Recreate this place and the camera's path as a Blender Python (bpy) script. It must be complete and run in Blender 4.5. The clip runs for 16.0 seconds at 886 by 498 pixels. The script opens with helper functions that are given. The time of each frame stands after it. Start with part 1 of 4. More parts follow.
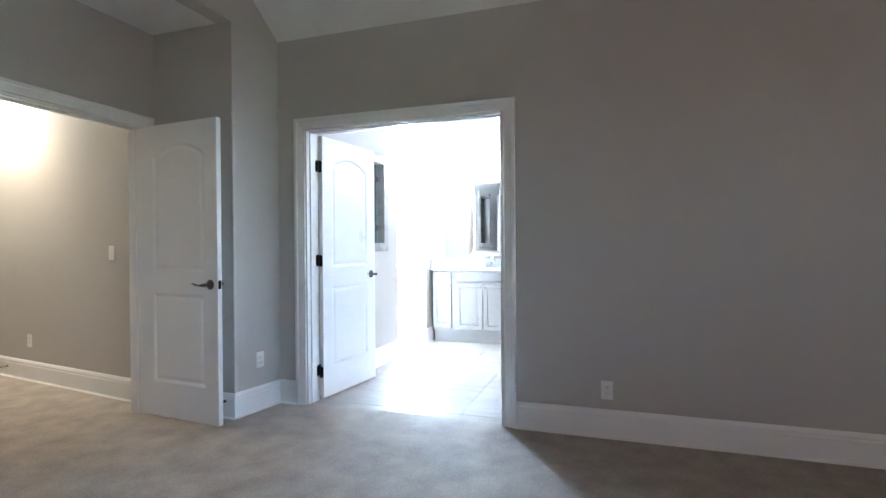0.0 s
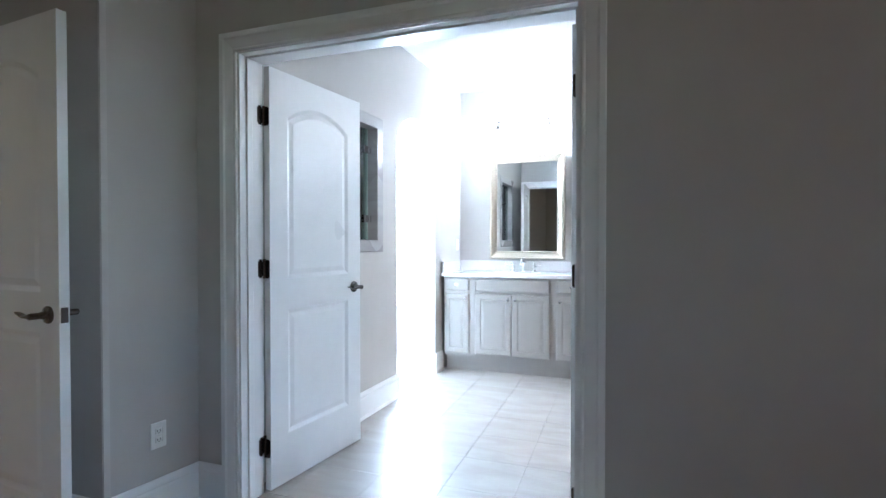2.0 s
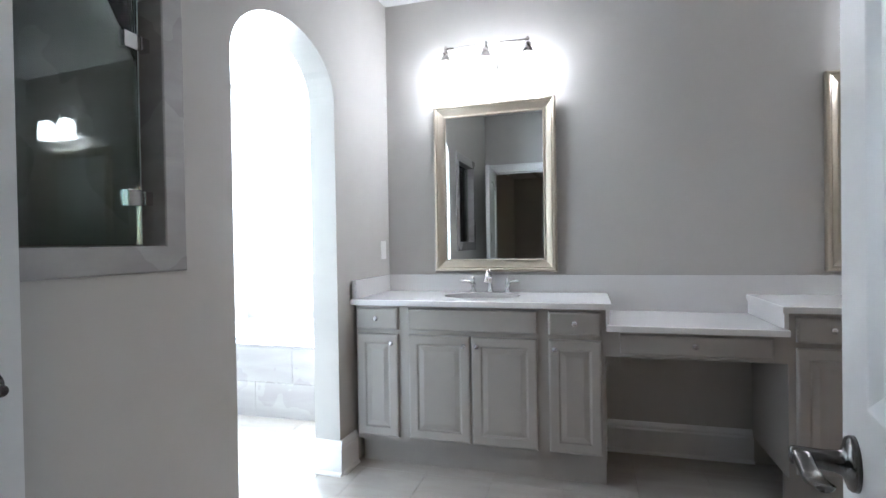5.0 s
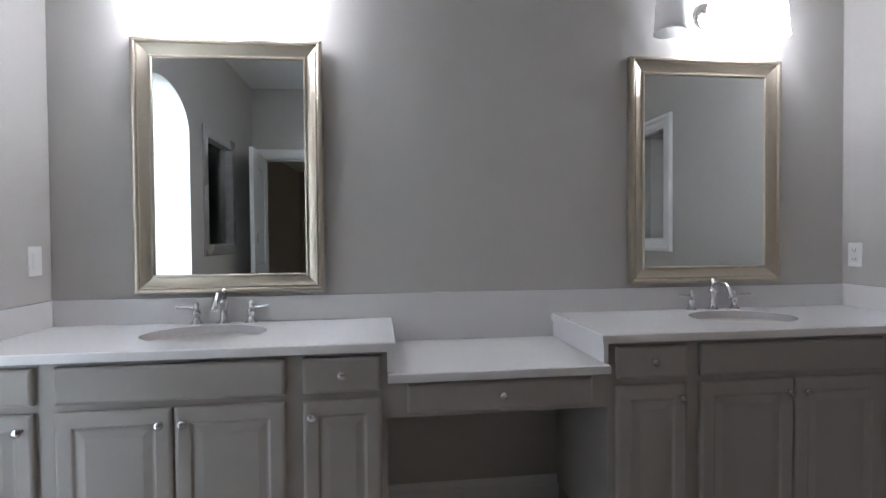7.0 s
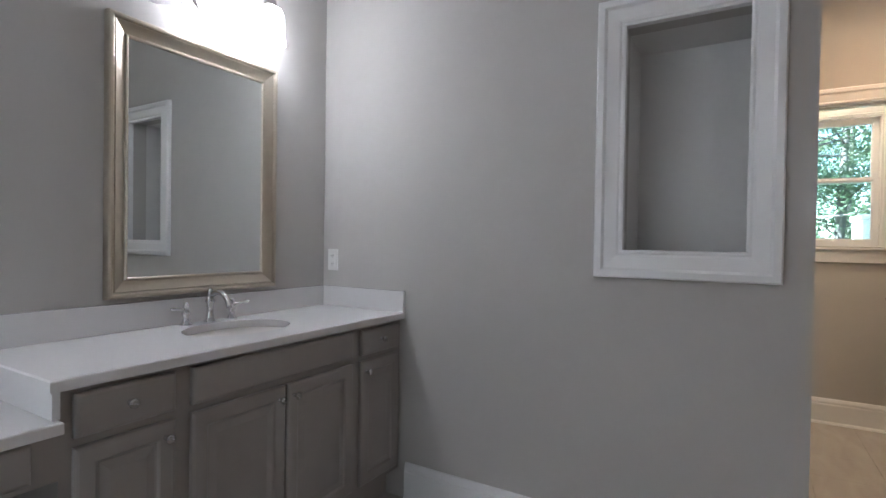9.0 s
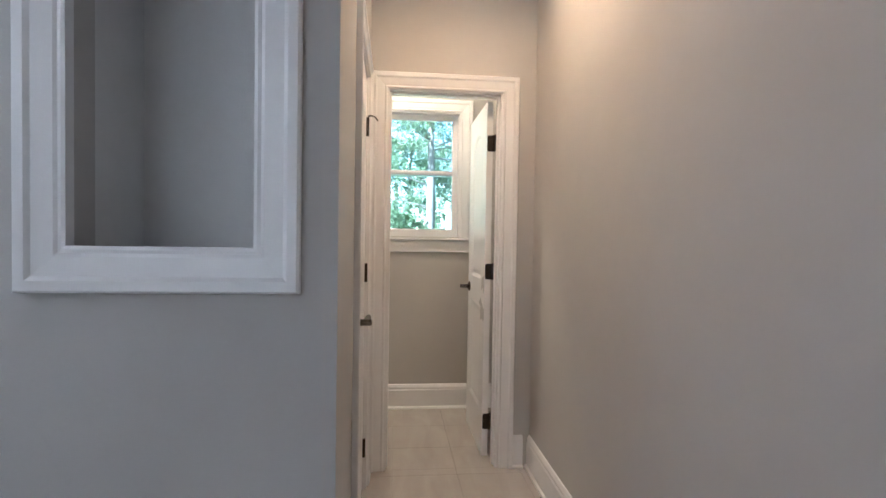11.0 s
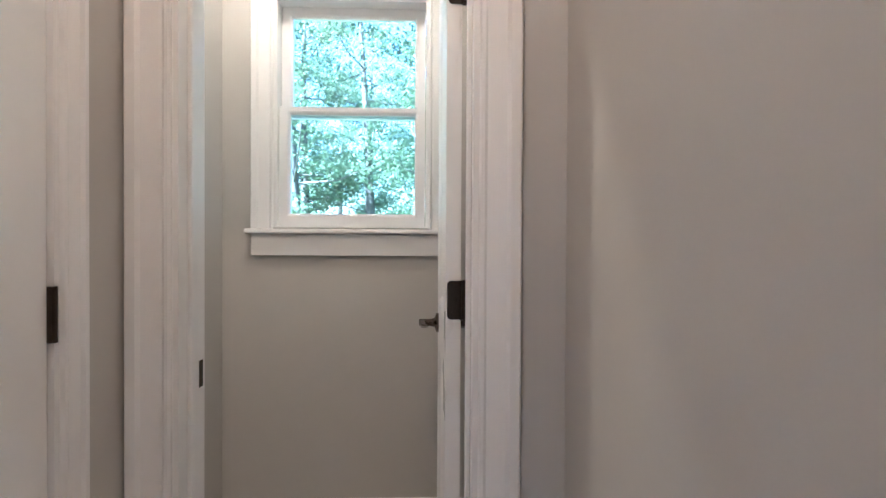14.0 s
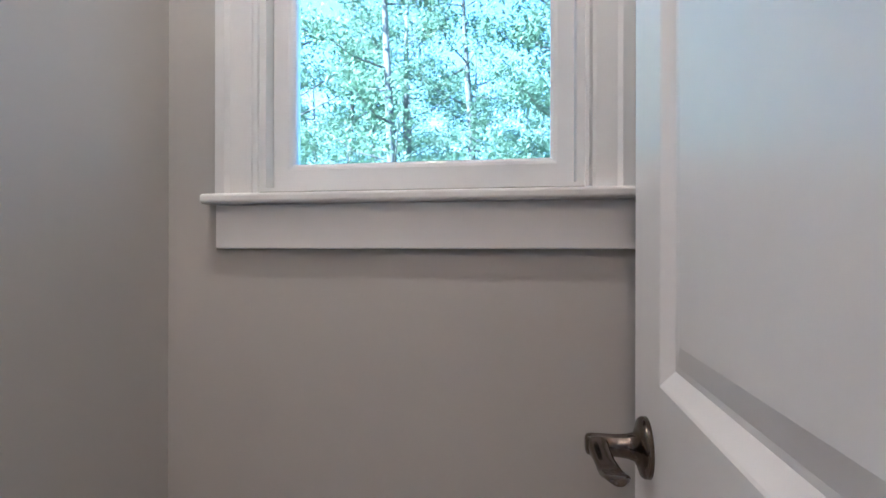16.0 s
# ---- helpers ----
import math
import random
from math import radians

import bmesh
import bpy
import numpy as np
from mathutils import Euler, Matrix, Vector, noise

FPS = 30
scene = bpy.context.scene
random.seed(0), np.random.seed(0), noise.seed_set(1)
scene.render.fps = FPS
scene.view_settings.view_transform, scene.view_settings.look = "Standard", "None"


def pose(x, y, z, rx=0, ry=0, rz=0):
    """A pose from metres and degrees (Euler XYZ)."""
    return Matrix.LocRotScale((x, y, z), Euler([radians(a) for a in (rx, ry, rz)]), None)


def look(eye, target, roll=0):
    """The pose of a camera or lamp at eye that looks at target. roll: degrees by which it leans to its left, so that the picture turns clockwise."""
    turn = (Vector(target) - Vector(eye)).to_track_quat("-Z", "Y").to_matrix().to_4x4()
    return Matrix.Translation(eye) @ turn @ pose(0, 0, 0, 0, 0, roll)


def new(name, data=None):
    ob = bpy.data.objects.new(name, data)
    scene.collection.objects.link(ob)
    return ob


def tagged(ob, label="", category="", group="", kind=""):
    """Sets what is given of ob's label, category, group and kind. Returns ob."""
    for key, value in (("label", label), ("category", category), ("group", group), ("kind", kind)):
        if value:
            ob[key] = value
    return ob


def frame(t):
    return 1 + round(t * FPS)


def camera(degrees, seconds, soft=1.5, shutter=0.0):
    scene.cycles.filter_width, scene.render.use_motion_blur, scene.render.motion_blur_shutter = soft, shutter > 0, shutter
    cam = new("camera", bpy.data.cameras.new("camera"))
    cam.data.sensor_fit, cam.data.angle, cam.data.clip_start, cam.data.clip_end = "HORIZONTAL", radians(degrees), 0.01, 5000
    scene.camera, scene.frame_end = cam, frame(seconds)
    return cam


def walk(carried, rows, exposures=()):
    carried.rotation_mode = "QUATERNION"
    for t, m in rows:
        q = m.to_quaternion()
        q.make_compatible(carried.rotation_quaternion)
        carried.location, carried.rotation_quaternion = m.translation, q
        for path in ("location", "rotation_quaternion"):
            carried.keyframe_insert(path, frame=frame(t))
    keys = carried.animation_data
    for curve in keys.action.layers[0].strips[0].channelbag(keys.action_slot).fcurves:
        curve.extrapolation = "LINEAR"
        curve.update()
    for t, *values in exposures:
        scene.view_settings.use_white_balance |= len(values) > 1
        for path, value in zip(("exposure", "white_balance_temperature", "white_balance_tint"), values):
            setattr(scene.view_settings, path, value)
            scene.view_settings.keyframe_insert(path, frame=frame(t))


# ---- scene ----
cam = camera(82.6, 16.0)
PATH = [
    (0, (0.388, 1.232, 1.192), (-0.25, 3.128, 1.177), -0.4),
    (0.5, (0.237, 1.607, 1.206), (-0.419, 3.496, 1.186), -0.1),
    (1, (0.145, 1.957, 1.202), (-0.521, 3.843, 1.177), -0.3),
    (1.5, (0.007, 2.325, 1.17), (-0.657, 4.211, 1.157), -0.4),
    (2, (-0.156, 2.641, 1.211), (-0.824, 4.526, 1.18), -0.0),
    (2.5, (-0.264, 3.022, 1.21), (-0.933, 4.906, 1.166), -0.1),
    (3, (-0.372, 3.34, 1.175), (-1.043, 5.224, 1.153), -0.5),
    (5.5, (-0.512, 4.85, 1.221), (-0.985, 6.794, 1.193), -0.9),
    (6, (-0.496, 5.094, 1.231), (-0.849, 7.062, 1.199), -0.8),
    (6.5, (-0.509, 5.286, 1.254), (-0.597, 7.283, 1.217), -0.5),
    (7, (-0.442, 5.446, 1.248), (-0.19, 7.429, 1.207), -0.5),
    (7.5, (-0.349, 5.583, 1.238), (0.249, 7.491, 1.203), -0.2),
    (8, (-0.311, 5.662, 1.255), (0.614, 7.435, 1.218), 0.1),
    (8.5, (-0.279, 5.689, 1.273), (1.123, 7.114, 1.236), 0.7),
    (9, (-0.238, 5.675, 1.261), (1.482, 6.695, 1.232), 0.9),
    (9.5, (-0.067, 5.578, 1.271), (1.842, 6.174, 1.225), 0.9),
    (10, (0.117, 5.489, 1.275), (2.104, 5.707, 1.233), 1.2),
    (12.3, (1.256, 5.075, 1.272), (3.231, 4.762, 1.213), 0.7),
    (12.5, (1.36, 5.018, 1.262), (3.339, 4.73, 1.204), 0.6),
    (13, (1.621, 4.896, 1.25), (3.606, 4.653, 1.204), 0.3),
    (13.5, (1.911, 4.884, 1.253), (3.904, 4.736, 1.199), 0.7),
    (14, (2.244, 4.865, 1.208), (4.242, 4.793, 1.187), 0.3),
    (14.5, (2.569, 4.811, 1.233), (4.569, 4.795, 1.2), 0.1),
    (15, (2.844, 4.86, 1.214), (4.843, 4.932, 1.209), 0.3),
    (15.5, (3.068, 4.909, 1.196), (5.062, 5.062, 1.188), 0.2),
    (16, (3.364, 4.944, 1.158), (5.335, 5.286, 1.158), 0.1),
]
EXPOSURES = [(0, 6.8, 5100, 9), (2.0, 6.05, 5150, 9), (3.2, 5.45, 5300, 10), (5.3, 4.55, 5800, 12),
             (6.5, 4.15, 5850, 14), (8.0, 4.2, 5850, 14), (10.2, 4.4, 5650, 14), (12.3, 4.55, 5000, 12),
             (14.0, 4.4, 4950, 13.5), (15.5, 4.2, 4900, 17), (16, 4.2, 4750, 18)]
walk(cam, [(t, look(eye, target, roll)) for t, eye, target, roll in PATH], EXPOSURES)

# ---- light ----
SKY, SUN, SUN_ELEV, SUN_ROT = 0.06, 4.6, 40.0, -40.0
TUB_W, BED_W = 14.0, 0.38
HALL_W, CORR_W, TOIL_W = 0.75, 1.05, 1.2
SHADE = 1.15


def world_light():
    w = bpy.data.worlds.new("sky")
    scene.world = w
    w.use_nodes = True
    nt = w.node_tree
    bg = nt.nodes["Background"]
    sky = nt.nodes.new("ShaderNodeTexSky")
    sky.sky_type = "NISHITA"
    sky.sun_disc = False
    sky.sun_elevation = radians(SUN_ELEV)
    sky.sun_rotation = radians(SUN_ROT)
    nt.links.new(sky.outputs[0], bg.inputs[0])
    bg.inputs[1].default_value = SKY
    sun = bpy.data.lights.new("sun", "SUN")
    sun.energy, sun.angle, sun.color = SUN, radians(0.6), (1.0, 0.95, 0.88)
    ob = new("sun", sun)
    az, el = radians(SUN_ROT), radians(SUN_ELEV)
    d = Vector((math.sin(az) * math.cos(el), math.cos(az) * math.cos(el), math.sin(el)))
    ob.matrix_world = look(d * 60, (0, 0, 0))


def area(name, eye, target, w, h, power, colour):
    li = bpy.data.lights.new(name, "AREA")
    li.shape, li.size, li.size_y, li.energy, li.color = "RECTANGLE", w, h, power, colour
    ob = new(name, li)
    ob.matrix_world = look(eye, target)
    return ob


def spot(name, eye, target, power, colour, cone, blend=0.5, radius=0.04):
    li = bpy.data.lights.new(name, "SPOT")
    li.energy, li.color, li.spot_size, li.spot_blend, li.shadow_soft_size = power, colour, radians(cone), blend, radius
    ob = new(name, li)
    ob.matrix_world = look(eye, target)
    return ob


world_light()
# daylight in the openings of the windows
area("tub_window_light", (-2.85, 8.775, 1.62), (-2.85, 0.0, 1.62), 1.1, 1.15, TUB_W, (0.82, 0.93, 1.0))
area("bedroom_window_light", (4.35, 0.2, 1.75), (-4.0, 0.2, 1.75), 0.9, 1.1, BED_W, (1.0, 0.65, 0.41))
# recessed lamps in the ceilings
spot("hall_downlight", (-4.75, 4.05, 2.70), (-4.75, 4.07, 0), HALL_W, (1.0, 0.66, 0.36), 120, 0.8)
spot("corridor_downlight", (2.45, 5.02, 2.71), (2.45, 5.02, 0), CORR_W, (1.0, 0.52, 0.21), 168, 0.6)
spot("toilet_downlight", (3.80, 5.38, 2.71), (3.80, 5.38, 0), TOIL_W, (1.0, 0.74, 0.45), 168, 0.5)


# ---- materials ----
def material(name, base, rough=0.5, metal=0.0, noise_scale=0.0, vary=0.0, bump=0.0, bump_scale=200.0, spec=0.5, random_vary=0.0, big_scale=1.3):
    m = bpy.data.materials.new(name)
    m.use_nodes = True
    nt = m.node_tree
    b = nt.nodes["Principled BSDF"]
    b.inputs["Base Color"].default_value = (*base, 1)
    b.inputs["Roughness"].default_value = rough
    b.inputs["Metallic"].default_value = metal
    b.inputs["Specular IOR Level"].default_value = spec
    geo = nt.nodes.new("ShaderNodeNewGeometry")
    if vary or random_vary:
        big = nt.nodes.new("ShaderNodeTexNoise")
        big.inputs["Scale"].default_value = big_scale
        big.inputs["Detail"].default_value = 4
        fine = nt.nodes.new("ShaderNodeTexNoise")
        fine.inputs["Scale"].default_value = noise_scale or 30
        fine.inputs["Detail"].default_value = 5
        nt.links.new(geo.outputs["Position"], big.inputs["Vector"])
        nt.links.new(geo.outputs["Position"], fine.inputs["Vector"])
        add = nt.nodes.new("ShaderNodeMath")
        add.operation = "ADD"
        nt.links.new(big.outputs["Fac"], add.inputs[0])
        nt.links.new(fine.outputs["Fac"], add.inputs[1])
        last = add.outputs[0]
        if random_vary:
            info = nt.nodes.new("ShaderNodeObjectInfo")
            mul = nt.nodes.new("ShaderNodeMath")
            mul.operation = "MULTIPLY_ADD"
            mul.inputs[1].default_value = random_vary
            nt.links.new(info.outputs["Random"], mul.inputs[0])
            nt.links.new(last, mul.inputs[2])
            last = mul.outputs[0]
        rng = nt.nodes.new("ShaderNodeMapRange")
        rng.inputs["From Min"].default_value = 0.6
        rng.inputs["From Max"].default_value = 1.4 + random_vary
        rng.inputs["To Min"].default_value = 1 - vary
        rng.inputs["To Max"].default_value = 1 + vary
        nt.links.new(last, rng.inputs["Value"])
        hsv = nt.nodes.new("ShaderNodeHueSaturation")
        hsv.inputs["Color"].default_value = (*base, 1)
        nt.links.new(rng.outputs[0], hsv.inputs["Value"])
        nt.links.new(hsv.outputs[0], b.inputs["Base Color"])
        rr = nt.nodes.new("ShaderNodeMapRange")
        rr.inputs["To Min"].default_value = max(0.02, rough - 0.08)
        rr.inputs["To Max"].default_value = min(1, rough + 0.08)
        nt.links.new(big.outputs["Fac"], rr.inputs["Value"])
        nt.links.new(rr.outputs[0], b.inputs["Roughness"])
    if bump:
        tex = nt.nodes.new("ShaderNodeTexNoise")
        tex.inputs["Scale"].default_value = bump_scale
        tex.inputs["Detail"].default_value = 3
        nt.links.new(geo.outputs["Position"], tex.inputs["Vector"])
        bp = nt.nodes.new("ShaderNodeBump")
        bp.inputs["Strength"].default_value = bump
        bp.inputs["Distance"].default_value = 0.004
        nt.links.new(tex.outputs["Fac"], bp.inputs["Height"])
        nt.links.new(bp.outputs[0], b.inputs["Normal"])
    return m


def streaked(name, base, dark, rough, stretch, scale, random_vary=0.0):
    """Stone-look porcelain: long soft streaks, fine grain, a little tone from piece to piece."""
    m = material(name, base, rough, vary=0.05, noise_scale=60, bump=0.05, bump_scale=90, random_vary=random_vary)
    nt = m.node_tree
    b = nt.nodes["Principled BSDF"]
    old = b.inputs["Base Color"].links[0].from_socket
    geo = nt.nodes.new("ShaderNodeNewGeometry")
    mp = nt.nodes.new("ShaderNodeMapping")
    mp.inputs["Scale"].default_value = stretch
    nt.links.new(geo.outputs["Position"], mp.inputs["Vector"])
    tex = nt.nodes.new("ShaderNodeTexNoise")
    tex.inputs["Scale"].default_value = scale
    tex.inputs["Detail"].default_value = 7
    tex.inputs["Distortion"].default_value = 0.6
    nt.links.new(mp.outputs[0], tex.inputs["Vector"])
    ramp = nt.nodes.new("ShaderNodeValToRGB")
    ramp.color_ramp.elements[0].position, ramp.color_ramp.elements[1].position = 0.35, 0.68
    nt.links.new(tex.outputs["Fac"], ramp.inputs[0])
    mix = nt.nodes.new("ShaderNodeMix")
    mix.data_type = "RGBA"
    nt.links.new(ramp.outputs[0], mix.inputs["Factor"])
    nt.links.new(old, mix.inputs["A"])
    mix.inputs["B"].default_value = (*dark, 1)
    nt.links.new(mix.outputs["Result"], b.inputs["Base Color"])
    return m


def emitter(name, colour, power):
    m = bpy.data.materials.new(name)
    m.use_nodes = True
    b = m.node_tree.nodes["Principled BSDF"]
    b.inputs["Base Color"].default_value = (0.9, 0.9, 0.9, 1)
    b.inputs["Emission Color"].default_value = (*colour, 1)
    b.inputs["Emission Strength"].default_value = power
    return m


def glassy(name, tint, rough=0.0):
    """Thin clear pane: mostly see-through, with a gloss that grows at grazing angles."""
    m = bpy.data.materials.new(name)
    m.use_nodes = True
    nt = m.node_tree
    nt.nodes.remove(nt.nodes["Principled BSDF"])
    out = nt.nodes["Material Output"]
    tr = nt.nodes.new("ShaderNodeBsdfTransparent")
    tr.inputs[0].default_value = (*tint, 1)
    gl = nt.nodes.new("ShaderNodeBsdfGlossy")
    gl.inputs["Roughness"].default_value = rough
    fr = nt.nodes.new("ShaderNodeFresnel")
    fr.inputs[0].default_value = 1.45
    mix = nt.nodes.new("ShaderNodeMixShader")
    nt.links.new(fr.outputs[0], mix.inputs[0])
    nt.links.new(tr.outputs[0], mix.inputs[1])
    nt.links.new(gl.outputs[0], mix.inputs[2])
    nt.links.new(mix.outputs[0], out.inputs[0])
    return m


WALL = material("greige_wall_paint", (0.49, 0.475, 0.452), 0.62, vary=0.025, noise_scale=9, bump=0.03, bump_scale=320, spec=0.3)
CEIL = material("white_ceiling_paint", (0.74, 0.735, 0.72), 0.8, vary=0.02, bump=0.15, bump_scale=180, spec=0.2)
TRIM = material("white_trim_paint", (0.80, 0.80, 0.80), 0.32, vary=0.02, noise_scale=14, bump=0.03, bump_scale=120)
DOORP = material("white_door_paint", (0.80, 0.80, 0.80), 0.30, vary=0.02, noise_scale=18, bump=0.012, bump_scale=220)
CAB = material("greige_cabinet_paint", (0.33, 0.307, 0.284), 0.36, vary=0.035, noise_scale=16, bump=0.04, bump_scale=140)
QUARTZ = material("white_quartz", (0.72, 0.71, 0.71), 0.10, vary=0.03, noise_scale=220)
PORCELAIN = material("white_porcelain", (0.80, 0.80, 0.79), 0.06, vary=0.01)
CARPET = material("beige_carpet", (0.40, 0.36, 0.315), 0.95, vary=0.30, noise_scale=120, bump=0.9, bump_scale=420, spec=0.1, big_scale=5.5)
LEVER_BRONZE = material("polished_bronze", (0.13, 0.108, 0.092), 0.15, metal=1.0, vary=0.1, noise_scale=40)
BRONZE = material("oil_rubbed_bronze", (0.055, 0.043, 0.035), 0.24, metal=0.85, vary=0.15, noise_scale=40)
DARKMETAL = material("dark_nickel", (0.12, 0.115, 0.11), 0.24, metal=1.0, vary=0.1, noise_scale=40)
CHROME = material("chrome", (0.66, 0.66, 0.67), 0.06, metal=1.0, vary=0.03)
NICKEL = material("brushed_nickel", (0.50, 0.48, 0.46), 0.26, metal=1.0, vary=0.05, noise_scale=90)
CHAMP = material("champagne_silver_leaf", (0.53, 0.475, 0.385), 0.34, metal=0.9, vary=0.05, noise_scale=45, bump=0.012, bump_scale=260)
MIRROR = material("mirror_silver", (0.83, 0.86, 0.85), 0.0, metal=1.0)
PLASTIC = material("white_plastic", (0.78, 0.78, 0.76), 0.35, vary=0.01)
SLOT = material("dark_slot", (0.03, 0.03, 0.03), 0.6)
FLOORT = streaked("floor_porcelain", (0.47, 0.44, 0.41), (0.41, 0.38, 0.35), 0.24, (1, 3.5, 1), 3.0, 0.35)
GROUT = material("light_grout", (0.42, 0.395, 0.37), 0.6, vary=0.06, noise_scale=80, bump=0.1, bump_scale=300)
TUBT = streaked("grey_wall_porcelain", (0.38, 0.37, 0.365), (0.32, 0.31, 0.305), 0.28, (0.8, 0.8, 4.0), 2.6, 0.3)
VINYL = material("white_vinyl", (0.80, 0.80, 0.81), 0.34, vary=0.01)
PANE = glassy("window_glass", (0.84, 0.97, 0.96))
SHGLASS = glassy("shower_glass", (0.86, 0.93, 0.90))
GLASSEDGE = material("ground_glass_edge", (0.62, 0.70, 0.67), 0.12, vary=0.03)
SHADE_ON = emitter("lit_opal_glass", (1.0, 0.985, 0.97), SHADE)

LAMP_WARM = emitter("warm_lamp", (1.0, 0.78, 0.5), 12.0)
BARK = material("grey_bark", (0.085, 0.08, 0.078), 0.9, vary=0.3, noise_scale=20, bump=0.6, bump_scale=30)
GROUND = material("leaf_litter", (0.10, 0.11, 0.05), 0.95, vary=0.35, noise_scale=6, bump=0.5, bump_scale=20)
SIDING = material("white_siding", (0.78, 0.79, 0.80), 0.6, vary=0.03)


def leaf_material(name, base):
    m = bpy.data.materials.new(name)
    m.use_nodes = True
    nt = m.node_tree
    b = nt.nodes["Principled BSDF"]
    out = nt.nodes["Material Output"]
    info = nt.nodes.new("ShaderNodeNewGeometry")
    hsv = nt.nodes.new("ShaderNodeHueSaturation")
    hsv.inputs["Color"].default_value = (*base, 1)
    rng = nt.nodes.new("ShaderNodeMapRange")
    rng.inputs["To Min"].default_value, rng.inputs["To Max"].default_value = 0.75, 1.25
    nt.links.new(info.outputs["Random Per Island"], rng.inputs["Value"])
    nt.links.new(rng.outputs[0], hsv.inputs["Value"])
    nt.links.new(hsv.outputs[0], b.inputs["Base Color"])
    b.inputs["Roughness"].default_value = 0.5
    tl = nt.nodes.new("ShaderNodeBsdfTranslucent")
    nt.links.new(hsv.outputs[0], tl.inputs[0])
    mix = nt.nodes.new("ShaderNodeMixShader")
    mix.inputs[0].default_value = 0.6
    nt.links.new(b.outputs[0], mix.inputs[1])
    nt.links.new(tl.outputs[0], mix.inputs[2])
    nt.links.new(mix.outputs[0], out.inputs[0])
    return m


LEAF = leaf_material("oak_leaf", (0.125, 0.18, 0.115))
SHADE_OFF = leaf_material("opal_glass", (0.72, 0.72, 0.72))


# ---- mesh helpers ----
def mesh_object(name, bm, mat, parent=None, smooth=False):
    me = bpy.data.meshes.new(name)
    bmesh.ops.recalc_face_normals(bm, faces=bm.faces[:])
    bm.to_mesh(me)
    bm.free()
    for m in (mat if isinstance(mat, (list, tuple)) else [mat]):
        me.materials.append(m)
    if smooth:
        for p in me.polygons:
            p.use_smooth = True
    ob = new(name, me)
    ob.parent = parent
    return ob


def add_box(bm, x0, x1, y0, y1, z0, z1, bevel=0.0, seg=2):
    r = bmesh.ops.create_cube(bm, size=1)
    vs = r["verts"]
    for v in vs:
        v.co = Vector(((x0 + x1) / 2 + v.co.x * (x1 - x0), (y0 + y1) / 2 + v.co.y * (y1 - y0), (z0 + z1) / 2 + v.co.z * (z1 - z0)))
    if bevel:
        es = {e for v in vs for e in v.link_edges}
        bmesh.ops.bevel(bm, geom=list(es), offset=bevel, segments=seg, affect="EDGES", profile=0.5)
    return vs


def box(name, x0, x1, y0, y1, z0, z1, mat, parent=None, bevel=0.002, seg=2):
    bm = bmesh.new()
    add_box(bm, x0, x1, y0, y1, z0, z1, bevel, seg)
    return mesh_object(name, bm, mat, parent)


def add_lathe(bm, profile, m, steps=24):
    """profile: (radius, height) pairs, turned about the local z axis and placed by m."""
    rings = []
    for r, h in profile:
        rings.append([bm.verts.new(m @ Vector((r * math.cos(2 * math.pi * i / steps), r * math.sin(2 * math.pi * i / steps), h))) for i in range(steps)])
    for a, b in zip(rings, rings[1:]):
        for i in range(steps):
            bm.faces.new((a[i], a[(i + 1) % steps], b[(i + 1) % steps], b[i]))
    bm.faces.new(rings[0])
    bm.faces.new(rings[-1][::-1])


def lathe(name, profile, m, mat, parent=None, steps=24):
    bm = bmesh.new()
    add_lathe(bm, profile, m, steps)
    ob = mesh_object(name, bm, mat, parent, smooth=True)
    return ob


def add_tube(bm, points, radii, steps=12):
    pts = [Vector(p) for p in points]
    rings = []
    up = Vector((0, 0, 1))
    for i, p in enumerate(pts):
        d = (pts[min(i + 1, len(pts) - 1)] - pts[max(i - 1, 0)]).normalized()
        s = d.cross(up)
        if s.length < 0.05:
            s = d.cross(Vector((1, 0, 0)))
        s.normalize()
        t = s.cross(d)
        r = radii[i] if isinstance(radii, (list, tuple)) else radii
        rings.append([bm.verts.new(p + (s * math.cos(2 * math.pi * k / steps) + t * math.sin(2 * math.pi * k / steps)) * r) for k in range(steps)])
    for a, b in zip(rings, rings[1:]):
        for k in range(steps):
            bm.faces.new((a[k], a[(k + 1) % steps], b[(k + 1) % steps], b[k]))
    bm.faces.new(rings[0][::-1])
    bm.faces.new(rings[-1])


def tube(name, points, radii, mat, parent=None, steps=12):
    bm = bmesh.new()
    add_tube(bm, points, radii, steps)
    return mesh_object(name, bm, mat, parent, smooth=True)


def basis(origin, a, c):
    """Local x runs along a, local y up, local z out of the wall along c."""
    a, c = Vector(a).normalized(), Vector(c).normalized()
    b = c.cross(a)
    m = Matrix((a, b, c)).transposed().to_4x4()
    m.translation = origin
    return m


